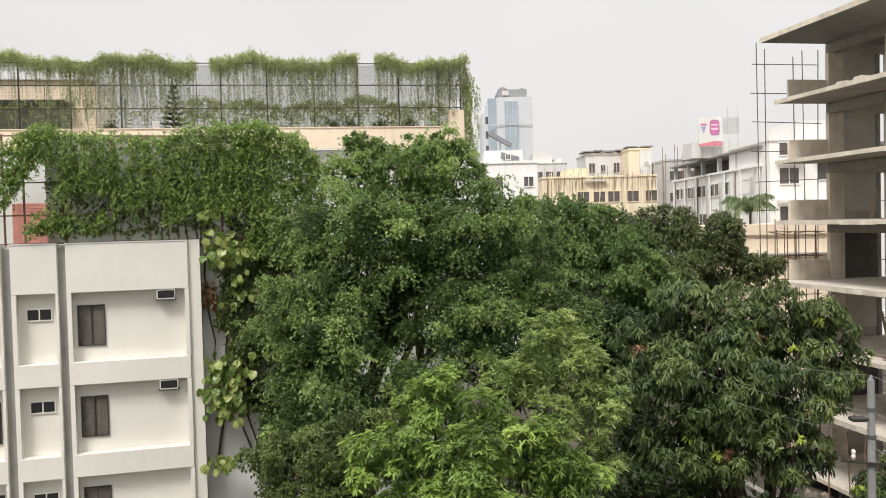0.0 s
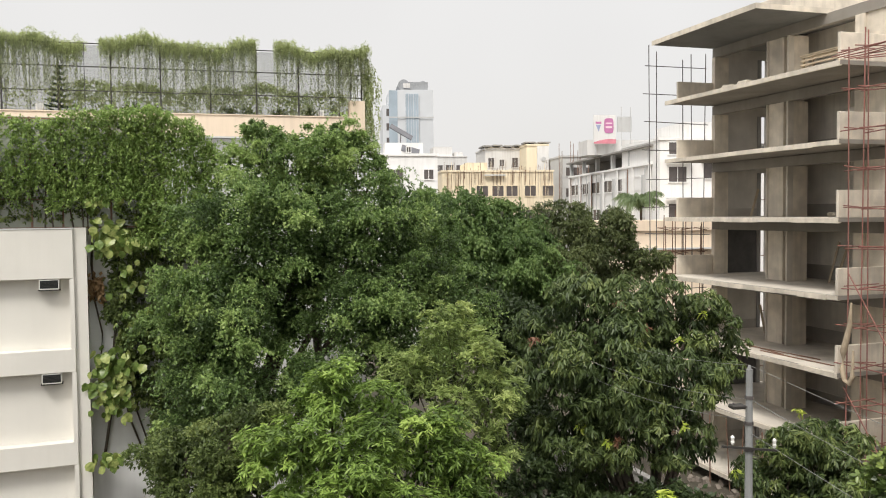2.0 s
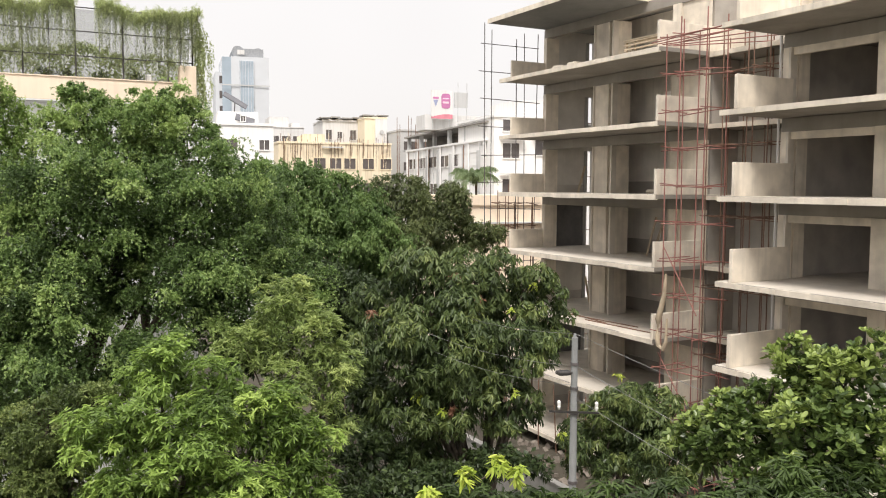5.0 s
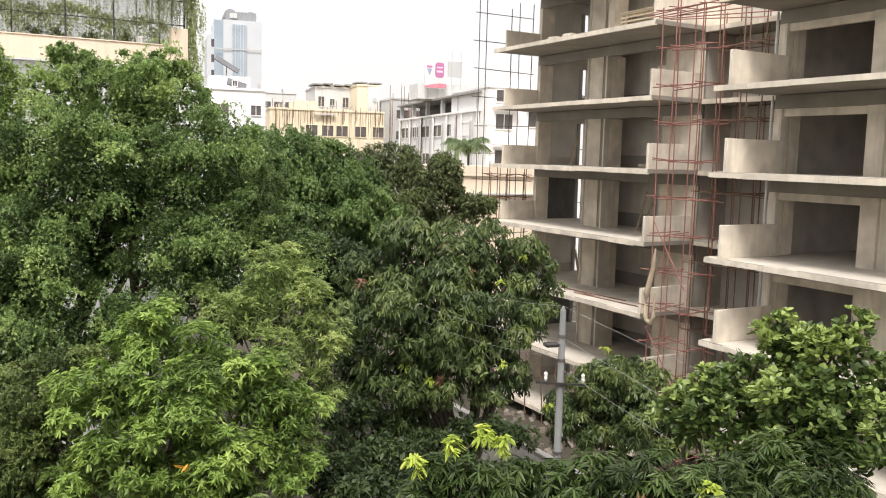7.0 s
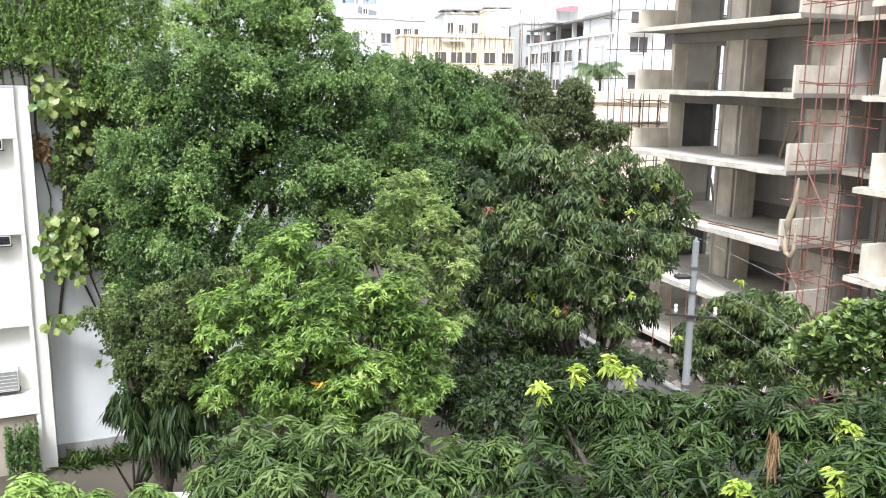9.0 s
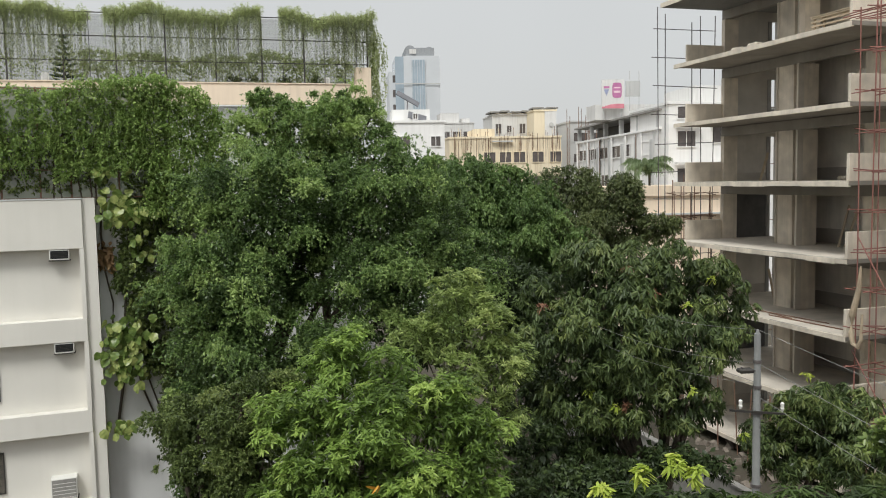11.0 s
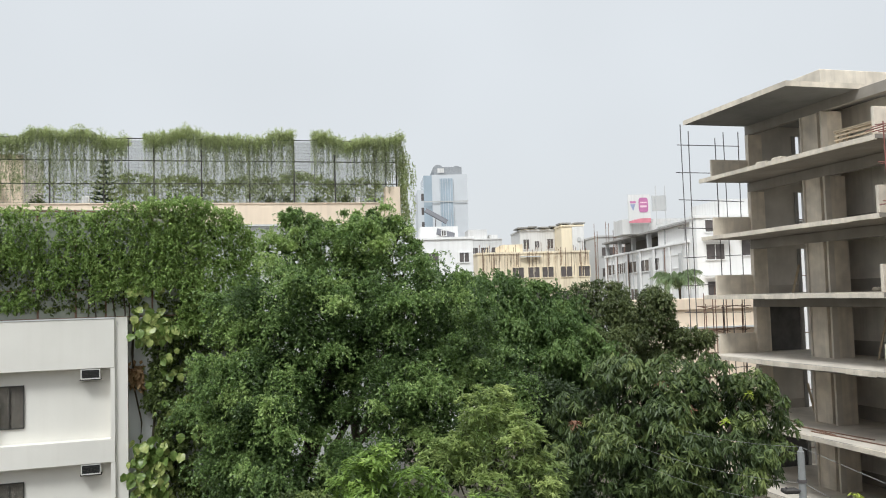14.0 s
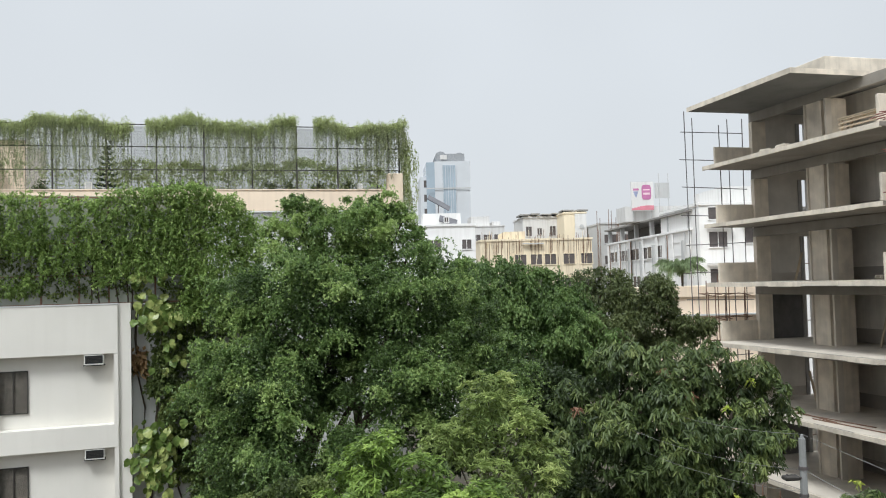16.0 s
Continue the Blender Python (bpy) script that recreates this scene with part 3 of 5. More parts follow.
for k in range(1150):
    z = rng.uniform(4.3, 13.4)
    edge = 1.0 + 0.25 * math.sin(z * 1.3) + (0.75 if z < 8.6 else 0.0) + (0.8 if z > 11.6 else 0) + (0.7 if 8.6 < z < 9.5 else 0)
    x = edge + abs(rng.normal(0, 1.3)) + (0.5 if z < 6.5 else 0)
    if x < 5.5:
        spots.append((x, 0.8 - abs(rng.normal(0, 0.25)), z, rng.uniform(0.1, 0.26)))
leaf_mat("foliage", rng, spots, BUSHLEAF, climber, 40, 6, 0.095, 0.055, 0.35, tint=0.42, vary=0.16)
for pts in ([(0.72, 12.6), (0.66, 11.4), (0.72, 10.2), (0.95, 9.0), (0.9, 8.3)], [(0.95, 10.6), (1.05, 9.9), (1.35, 9.3), (1.7, 8.9), (1.9, 8.2)], [(1.9, 8.2), (2.1, 7.2), (2.0, 6.2), (2.3, 5.2), (2.4, 4.2)], [(1.6, 7.0), (1.75, 6.0), (2.1, 5.0)]):
    part("stem", tube([(x, 0.95, z) for x, z in pts], [0.045, 0.04, 0.035, 0.03, 0.03][:len(pts)], 6), BARK, climber)


def broad_leaf_mesh(seed):
    """A large heart-shaped leaf with a sunken midrib and wavy, notched edges."""
    r2 = random.Random(seed)
    n = 7
    verts, faces = [], []
    for k in range(n):
        t = k / (n - 1)
        w = 0.5 * math.sin(math.pi * min(1, 0.12 + t * 0.9)) ** 0.8 * (1 if k % 2 else 0.84)
        sag = -0.35 * t * t
        z = 0.06 + 0.03 * r2.uniform(-1, 1)
        verts += [(-w, t, sag + z), (0, t, sag), (w, t, sag + z)]
    for k in range(n - 1):
        a = 3 * k
        faces += [(a, a + 1, a + 4, a + 3), (a + 1, a + 2, a + 5, a + 4)]
    me = bpy.data.meshes.new("broad_leaf")
    me.from_pydata(verts, [], faces)
    a = me.attributes.new("tint", "FLOAT", "POINT")
    base = r2.uniform(0.1, 0.9)
    a.data.foreach_set("value", [min(1, max(0, base + r2.uniform(-0.25, 0.25))) for _ in verts])
    me.materials.append(POTHOS)
    return me


BROAD = [broad_leaf_mesh(k) for k in range(8)]
pothos = empty("pothos_vine", W_POSE, "climbing pothos with large yellow-green variegated leaves", "plant")
part("stem", tube([(0.9, 0.9, 4.6), (1.2, 0.88, 6.5), (1.3, 0.9, 8.4), (1.5, 0.88, 10.5), (1.6, 0.9, 13.2)], [0.05, 0.05, 0.045, 0.04, 0.03], 7), BARK, pothos)
for x, z, sx, sz, n in ((1.5, 12.3, 0.75, 0.5, 90), (1.0, 13.5, 0.4, 0.5, 18), (1.3, 8.0, 0.6, 0.6, 115), (1.3, 7.0, 0.5, 0.6, 84), (1.0, 4.8, 0.4, 0.25, 30), (2.1, 9.6, 0.5, 0.5, 18), (1.9, 11.0, 0.4, 0.6, 20)):
    for k in range(n):
        leaf = new("leaf", BROAD[rng.integers(8)])
        leaf.parent = pothos
        s = rng.uniform(0.2, 0.36)
        leaf.matrix_basis = pose(x + rng.normal(0, sx * 0.6), 0.32 - rng.uniform(0, 0.4), z + rng.normal(0, sz * 0.6), -70 + rng.normal(0, 18), rng.normal(0, 25), 180 + rng.normal(0, 40)) @ Matrix.Diagonal((s, s, s, 1))
DRYLEAF = leaf_material("dry_leaf", (0.20, 0.12, 0.06), (0.34, 0.22, 0.11), (0.46, 0.32, 0.17), rough=0.8)
dry_patch = [(0.7 + rng.normal(0, 0.12), 0.75, 10.9 + rng.uniform(-0.3, 0.35), 0.4) for k in range(14)]
curtain("dry_leaves", rng, dry_patch, DRYLEAF, pothos, 0.12, 3, 0.25, 0.13, 0.6)

# low planting along the foot of the wall
border = empty("border_plant", W_POSE, "low dark strap-leaved plants along the foot of the wall", "plant")
foot = np.stack([rng.uniform(0.8, 4.6, 70), rng.uniform(-0.2, 0.7, 70), np.full(70, GROUND)], 1)
bb, w, L, W, tt = sprays(rng, foot, np.tile(np.array([[0, 0, 1.0]]), (70, 1)), 16, 0.85, 0.07, 0.5, 0.0, rng.uniform(0.2, 0.6, 70))
o = new("foliage", leaf_mesh("foliage", bb, w, L, W, tt, rng, NEARMANGO, curl=0.3))
o.parent = border
tagged(o, kind="stuff")
hedge = empty("corner_shrub", W_POSE, "green shrub against the ground floor wall", "plant")
strands = [(rng.uniform(-1.0, 0.0), -0.1 - rng.uniform(0, 0.5), rng.uniform(0.1, 1.6), 0.4) for k in range(150)]
curtain("foliage", rng, strands, CANOPY, hedge, 0.1, 6, 0.12, 0.05, 0.3)
tarp = part("roof_sheet", box(-4.5, -3.3, 23.3, 24.6, 0.53, 0.6, 0.01), FARWHITE)
tagged(tarp, "white sheet over a low shelter", "sheet")
part("leg", tube([(-4.4, 23.5, GROUND), (-4.4, 23.5, 0.53)], 0.04), GREYPIPE, tarp)
part("leg", tube([(-3.5, 24.4, GROUND), (-3.5, 24.4, 0.53)], 0.04), GREYPIPE, tarp)

# ---- building with the roof trellis ----
P_POSE = pose(1.18, 41.98, 0, 0, 0, 8.5)
peach = empty("terrace_building", P_POSE, "peach and white building with a planted roof terrace", "building")
part("wall", box(-32, -0.05, 0.35, 14, GROUND, 16.7), GREYWALL, peach)
part("parapet", box(-32, 0, 0, 0.34, 16.78, 17.78, 0.02), PEACH, peach)
part("coping", box(-32, -0.72, -0.05, 0.38, 17.784, 17.83), PEACH, peach)
part("drip_band", box(-32, 0.03, -0.04, 0.34, 16.71, 16.775), GREYWALL, peach)
part("corner_post", box(-0.72, 0.03, -0.06, 0.6, 16.78, 18.62, 0.02), PEACH, peach)
part("terrace_floor", box(-32, 0, 0.35, 14, 16.704, 16.9), GREYWALL, peach)

trellis = empty("roof_trellis", P_POSE, "dark steel roof trellis hung with trailing vines", "trellis")
posts = [-30.0, -27.7, -25.4, -23.1, -20.87, -18.6, -16.34, -14.0, -11.75, -9.58, -7.34, -5.2, -3.2, -1.22, -0.1]
for x in posts:
    part("post", box(x - 0.032, x + 0.032, 0.16, 0.224, 17.8, 20.93), FRAME_METAL, trellis)
for a, c in zip(posts, posts[1:]):
    part("slim_post", box((a + c) / 2 - 0.011, (a + c) / 2 + 0.011, 0.17, 0.192, 17.8, 20.9), FRAME_METAL, trellis)
for z in (18.75, 19.85, 20.9):
    part("rail", box(-30, -0.06, 0.12, 0.157, z, z + 0.045), FRAME_METAL, trellis)
bm = bmesh.new()
for k in range(200):
    x = -30 + 0.15 * k
    add_box(bm, x, x + 0.004, 0.205, 0.209, 17.8, 20.9)
for k in range(20):
    z = 17.9 + 0.15 * k
    add_box(bm, -30, -0.1, 0.214, 0.218, z, z + 0.004)
tagged(part("wire_mesh", bm, FRAME_METAL, trellis), kind="stuff")


def bare(x):
    return -12.95 < x < -12.15 or -5.2 < x < -4.35 or -24.6 < x < -23.9


rng = np.random.default_rng(22)
part("net", box(-18.2, -0.1, 3.3, 3.303, 16.91, 21.45), WINDNET, trellis, "fine grey wind net")
trail = empty("trailing_vine", P_POSE, "pale green vine trailing from the trellis", "plant")
strands, threads = [], []
for k in range(5200):
    x = rng.uniform(-30, 0.25)
    if bare(x):
        continue
    h = 21.08 + 0.17 * math.sin(x * 1.15 + 1) + 0.1 * math.sin(x * 2.9) + rng.normal(0, 0.06)
    y = rng.uniform(-0.25, 0.6)
    thick = 0.95 if x > -1.9 else 0.5 + 0.25 * math.sin(x * 0.7)
    long = rng.uniform() < thick * 0.85
    (threads if long and k % 2 else strands).append((x, y, h, rng.uniform(0.9, 2.9) if long and k % 2 else rng.uniform(0.15, 0.75)))
curtain("foliage", rng, strands, TRAIL, trail, 0.08, 3, 0.12, 0.018, 0.55, 0.03, tint=0.45)
curtain("thin_shoot", rng, threads, THREAD, trail, 0.075, 3, 0.12, 0.016, 0.7, 0.05, tint=0.5)
fluff = []
for k in range(900):
    x = rng.uniform(-30, 0.3)
    if not bare(x):
        fluff.append((x, rng.uniform(-0.3, 0.9), 21.0 + 0.17 * math.sin(x * 1.15 + 1) + 0.1 * math.sin(x * 2.9) + rng.uniform(-0.15, 0.22), rng.uniform(0.12, 0.26)))
leaf_mat("mound", rng, fluff, TRAIL, trail, 40, 6, 0.13, 0.02, 0.4, tint=0.68)
bushes = []
for k in range(1300):
    x = rng.uniform(-30, -0.6)
    h = 18.95 + 0.2 * math.sin(x * 0.9) + 0.15 * math.sin(x * 2.3)
    if x < -13.6 and rng.uniform() < 0.75:
        continue
    bushes.append((x, rng.uniform(0.6, 1.6), h + rng.normal(0, 0.15), rng.uniform(0.5, 1.5)))
terrace_hedge = empty("terrace_hedge", P_POSE, "pale green shrubs growing along the roof terrace", "plant")
curtain("foliage", rng, bushes, TRAIL, terrace_hedge, 0.14, 2, 0.13, 0.035, 0.4, 0.05, tint=0.5)
clumps = []
for k in range(1000):
    x = rng.uniform(-13.7, -0.7) if k % 4 else rng.uniform(-30, -13.7)
    top_z = 19.15 + 0.15 * math.sin(x * 0.9) + 0.1 * math.sin(x * 2.3)
    clumps.append((x, rng.uniform(0.6, 1.5), top_z - 1.9 * rng.uniform(0, 1) ** 2.2, rng.uniform(0.12, 0.24)))
leaf_mat("shrub_foliage", rng, clumps, TRAIL, terrace_hedge, 24, 5, 0.12, 0.04, 0.3, tint=0.5)
side = empty("side_creeper", P_POSE, "green creeper down the corner of the terrace", "plant")
strands = [(0.1 + abs(rng.normal(0, 0.28)), rng.uniform(-0.1, 1.2), rng.uniform(17.2, 21.0), rng.uniform(0.5, 1.6)) for k in range(100)]
curtain("foliage", rng, strands, TRAIL, side, 0.1, 4, 0.12, 0.05, 0.5, tint=0.55)
TERRA = material("terracotta_pot", (0.30, 0.16, 0.10), 0.85)
for k, x in enumerate((-19.6, -17.0, -11.0, -9.9, -6.4, -5.6, -4.1, -2.6)):
    pot = empty("potted_plant", P_POSE @ pose(x, 0.75, 17.3), "small dark shrub in a clay pot behind the trellis", "plant", "pots on the terrace")
    part("pot", tube([(0, 0, -0.4), (0, 0, 0.25), (0, 0, 0.3)], [0.14, 0.2, 0.22], 12), TERRA, pot)
    q = unit(rng.normal(0, 1, (90, 3))) * rng.uniform(0.1, 0.42, (90, 1)) + np.array([0, 0, 0.65])
    bb, w, L, W, tt = sprays(rng, q, unit(q - np.array([0, 0, 0.5])), 5, 0.14, 0.05, 0.5, 0.1, rng.uniform(0.0, 0.5, 90))
    o = new("foliage", leaf_mesh("foliage", bb, w, L, W, tt, rng, BUSHLEAF))
    o.parent = pot
    tagged(o, kind="stuff")
    part("stem", tube([(0, 0, 0.2), (0, 0, 0.75)], 0.03, 5), BARK, pot)

PINE = material("pine_needles", (0.03, 0.055, 0.03), 0.9, spread=0.3, scale=8, bump=0.6)
pine = empty("norfolk_pine", P_POSE @ pose(-14.25, 2.2, 16.9), "small dark potted pine with level tiers of branches", "tree")
part("trunk", tube([(0, 0, 0), (0, 0, 3.35)], [0.06, 0.012], 7), BARK, pine)
for k in range(9):
    z, r = 1.1 + 0.26 * k, 0.85 * (1 - k / 10.5)
    bm = bmesh.new()
    for a in range(6):
        t = a * math.pi / 3 + k
        add_tube(bm, [(0, 0, z), (0.6 * r * math.cos(t), 0.6 * r * math.sin(t), z + 0.03), (r * math.cos(t), r * math.sin(t), z + 0.12)], [0.045, 0.06, 0.02], 5)
    part("branch_tier", bm, PINE, pine)

stair = empty("stair_house", P_POSE, "peach stair house on the roof terrace", "building")
part("wall", box(-26, -18.45, 4.2, 8.5, 16.9, 20.8), PEACH, stair)
part("roof", box(-26.2, -18.3, 4.0, 8.7, 20.804, 20.9), GREYWALL, stair)
part("awning", box(-27, -19.55, 2.6, 4.19, 19.45, 19.58), FRAME_METAL, stair, "dark green shade awning")
part("doorway", box(-26, -19.65, 4.15, 4.196, 16.95, 19.4), GROOVE, stair)
lean = empty("sloping_roof", P_POSE, "grey sloping metal roof behind the terrace", "roof")
bm = bmesh.new()
for k in range(14):
    a, c = -18.0 + 0.42 * k, -18.0 + 0.42 * k + 0.4
    v = [bm.verts.new(p) for p in ((a, 8, 20.5 - 0.17 * k), (c, 8, 20.5 - 0.17 * (k + 1)), (c, 12, 20.7 - 0.17 * (k + 1)), (a, 12, 20.7 - 0.17 * k), (a, 8, 20.42 - 0.17 * k), (c, 8, 20.42 - 0.17 * (k + 1)))]
    bm.faces.new(v[:4])
    bm.faces.new((v[0], v[4], v[5], v[1]))
part("sheet", bm, FARGREY, lean)
part("post", box(-17.9, -17.8, 8.1, 8.2, 16.9, 20.4), FRAME_METAL, lean)
part("post", box(-12.5, -12.4, 8.1, 8.2, 16.9, 18.2), FRAME_METAL, lean)
# White boxes like air conditioner casings; no lamp is known here.
for x, s in ((-14.8, 0.32), (-2.1, 0.26)):
    unit_box = empty("parapet_box", P_POSE @ pose(x, 0.3, 17.83), "small white box like an air conditioner on the parapet", "lamp", "floodlights on the parapet")
    part("casing", box(-s / 2, s / 2, -0.08, 0.08, 0, s * 1.2, 0.01), AC_WHITE, unit_box)
    part("glass", box(-s / 2 + 0.05, s / 2 - 0.05, -0.09, -0.082, 0.06, s * 1.2 - 0.06), FARGREY, unit_box)

# ---- concrete building under construction ----
S_POSE = pose(17.21, 43.36, 0, 0, 0, -79.56)
site = empty("concrete_building", S_POSE, "unfinished grey concrete apartment building with open floors", "building")


def slab(parent, x0, x1, y0, y1, z, name="slab"):
    """A cast floor: a rough edge in uneven shutter lengths, and a dusty top."""
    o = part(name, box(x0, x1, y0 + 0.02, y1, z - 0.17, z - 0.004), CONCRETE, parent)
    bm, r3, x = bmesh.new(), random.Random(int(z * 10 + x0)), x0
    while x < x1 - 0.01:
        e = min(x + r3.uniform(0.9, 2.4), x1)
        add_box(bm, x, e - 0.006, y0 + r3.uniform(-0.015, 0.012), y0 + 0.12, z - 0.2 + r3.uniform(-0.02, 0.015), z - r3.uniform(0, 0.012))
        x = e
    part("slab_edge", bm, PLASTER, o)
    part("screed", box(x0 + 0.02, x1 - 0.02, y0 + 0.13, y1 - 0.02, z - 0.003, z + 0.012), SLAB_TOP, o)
    return o


# Near-black colour that paints the shade of a deep room.
ROOMSHADE = material("painted_room_shade", (0.06, 0.055, 0.05), 0.55, spread=0.3, scale=2, bump=0.4)
for k in range(-4, 3):
    z = 12.7 + 3.1 * k
    slab(site, 0, 12.5, 0, 8.6, z)
    slab(site, 17.4, 34, -1.55, 12, z)
    slab(site, 12.506, 17.394, 2.9, 9, z - 0.02, "link_slab")
    head = z + 2.9
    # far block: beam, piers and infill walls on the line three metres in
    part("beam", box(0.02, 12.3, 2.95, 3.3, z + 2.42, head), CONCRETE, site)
    part("edge_column", box(0.02, 0.3, 2.93, 3.35, z + 0.012, z + 2.42), PLASTER, site)
    part("return_wall", box(0.06, 0.3, 3.352, 3.78, z + 0.012, z + 2.42), PLASTER, site)
    part("column", box(4.6, 5.66, 2.98, 3.35, z + 0.012, z + 2.42), PLASTER, site)
    part("edge_bead", box(4.5, 4.597, 2.9, 3.3, z + 0.012, z + 2.42), SLAB_TOP, site)
    part("joint_panel", box(5.663, 5.98, 3.2, 3.35, z + 0.012, z + 2.42), INNER, site)
    part("edge_bead", box(5.983, 6.1, 2.88, 3.2, z + 0.012, z + 2.42), SLAB_TOP, site)
    part("return_wall", box(5.985, 6.08, 3.203, 4.05, z + 0.012, z + 2.42), PLASTER, site)
    part("column", box(10.2, 10.7, 2.9, 3.35, z + 0.012, z + 2.42), PLASTER, site)
    part("wall_panel", box(10.71, 12.3, 3.02, 3.2, z + 0.012, z + 2.42), PLASTER, site)
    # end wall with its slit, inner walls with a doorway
    part("end_wall", box(0.05, 0.2, 3.36, 5.95, z + 0.012, head), DIMROOM, site)
    part("end_wall", box(0.05, 0.2, 6.3, 7.4, z + 0.012, head), DIMROOM, site)
    part("end_wall", box(0.05, 0.2, 5.95, 6.3, z + 2.4, head), DIMROOM, site)
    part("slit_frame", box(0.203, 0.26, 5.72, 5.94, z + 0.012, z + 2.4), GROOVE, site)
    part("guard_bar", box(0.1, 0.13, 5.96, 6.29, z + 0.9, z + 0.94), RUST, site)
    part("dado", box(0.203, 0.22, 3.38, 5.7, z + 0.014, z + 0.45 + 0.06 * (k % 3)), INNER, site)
    # Added panel on two floors that makes the bay look dark inside.
    if k in (-1, -3):
        part("shade_panel", box(0.224, 0.24, 3.5, 5.68, z + 0.03, z + 2.6), ROOMSHADE, site, "added dark panel painting the shade of a deep room")
    door = 7.0 if k > 0 else 12.1
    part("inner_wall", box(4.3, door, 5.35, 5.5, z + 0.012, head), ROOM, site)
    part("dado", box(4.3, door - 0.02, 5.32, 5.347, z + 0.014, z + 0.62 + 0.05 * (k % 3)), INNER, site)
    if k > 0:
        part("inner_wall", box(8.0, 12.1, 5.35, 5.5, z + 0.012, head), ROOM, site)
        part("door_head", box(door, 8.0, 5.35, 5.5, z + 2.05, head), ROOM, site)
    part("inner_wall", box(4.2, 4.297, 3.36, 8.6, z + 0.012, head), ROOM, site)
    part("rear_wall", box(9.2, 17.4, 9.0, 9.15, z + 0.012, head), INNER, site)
    part("recess_wall", box(12.3, 17.4, 5.0, 5.15, z + 0.0, head - 0.03), DIMROOM, site)
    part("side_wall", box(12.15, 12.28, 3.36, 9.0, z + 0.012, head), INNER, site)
    part("return_parapet", box(12.33, 12.49, 0.04, 2.85 if k < 2 else 7.6, z + 0.012, z + 1.1, 0.012), PLASTER, site)
    part("return_parapet", box(0.03, 0.17, 0.7, 2.9, z + 0.012, z + 1.05, 0.012), PLASTER, site)
    # near block
    part("beam", box(17.6, 34, 1.47, 1.85, z + 2.4, head), CONCRETE, site)
    part("column", box(17.62, 17.9, 1.42, 1.9, z + 0.012, z + 2.4), PLASTER, site)
    part("edge_bead", box(17.903, 18.0, 1.38, 1.7, z + 0.012, z + 2.4), SLAB_TOP, site)
    part("return_wall", box(17.75, 17.95, 1.903, 2.5, z + 0.012, z + 2.4), PLASTER, site)
    part("lintel", box(18.01, 21.44, 1.5, 1.7, z + 2.12, z + 2.396), PLASTER, site)
    part("lintel", box(23.21, 26.49, 1.5, 1.7, z + 2.12, z + 2.396), PLASTER, site)
    part("column", box(21.45, 22.1, 1.4, 1.9, z + 0.012, z + 2.4), PLASTER, site)
    part("wall_panel", box(22.11, 23.2, 1.52, 1.72, z + 0.012, z + 2.4), PLASTER, site)
    part("column", box(26.5, 27.2, 1.4, 1.9, z + 0.012, z + 2.4), PLASTER, site)
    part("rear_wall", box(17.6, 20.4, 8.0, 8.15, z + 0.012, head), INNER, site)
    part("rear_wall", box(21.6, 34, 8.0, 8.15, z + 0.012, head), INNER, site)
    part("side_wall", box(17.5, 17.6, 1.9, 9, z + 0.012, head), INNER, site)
    part("return_parapet", box(18.0, 18.15, -1.5, 1.38, z + 0.012, z + 1.22, 0.012), PLASTER, site)
    part("drain_pipe", tube([(17.44, 1.5, z + 0.0), (17.44, 1.5, head)], 0.05, 8), FARWHITE, site)
r4 = random.Random(5)
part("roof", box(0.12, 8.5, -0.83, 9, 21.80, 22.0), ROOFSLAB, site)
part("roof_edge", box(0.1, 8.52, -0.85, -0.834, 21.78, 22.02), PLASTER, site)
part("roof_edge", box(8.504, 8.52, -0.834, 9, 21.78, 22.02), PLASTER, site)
part("roof_parapet", box(1.0, 6.6, 2.55, 9, 22.004, 23.2, 0.02), PLASTER, site)
part("core_wall", box(8.6, 17.0, 6.5, 12, 18.9, 22.9), PLASTER, site)
# Dark panel on the solid wall paints the shade of an opening.
part("painted_opening", box(9.6, 10.8, 6.44, 6.496, 20.6, 21.9), DARKGLASS, site)

# timber rack and cement bags left on the top floor
TIMBER = material("raw_timber", (0.42, 0.34, 0.24), 0.85, spread=0.2, scale=3)
rack = empty("timber_rack", S_POSE @ pose(10.9, 0.45, 18.915), "pale timber frame lying on the top floor", "rack")
for z in (0.0, 0.18, 0.36, 0.52):
    part("slat", box(-1.1, 1.1, -0.03, 0.03, z, z + 0.07), TIMBER, rack)
for x in (-1.05, -0.5, 0.95):
    part("upright", box(x, x + 0.08, 0.034, 0.1, 0, 0.62), TIMBER, rack)
part("board", box(-1.15, 1.2, -0.05, 0.6, 0.593, 0.63), TIMBER, rack)
for k, (x, z) in enumerate(((5.9, 18.915), (4.6, 18.915), (8.2, 12.715), (8.5, 12.715))):
    bag = part("cement_bag", box(-0.35, 0.35, -0.22, 0.22, 0, 0.2, 0.07), PLASTER)
    bag.matrix_world = S_POSE @ pose(x, 0.6 + 0.1 * k if z > 15 else 3.8, z, 0, 0, 20 * k)
    tagged(bag, "grey paper cement bag on a bare floor", "bag", "cement bags")

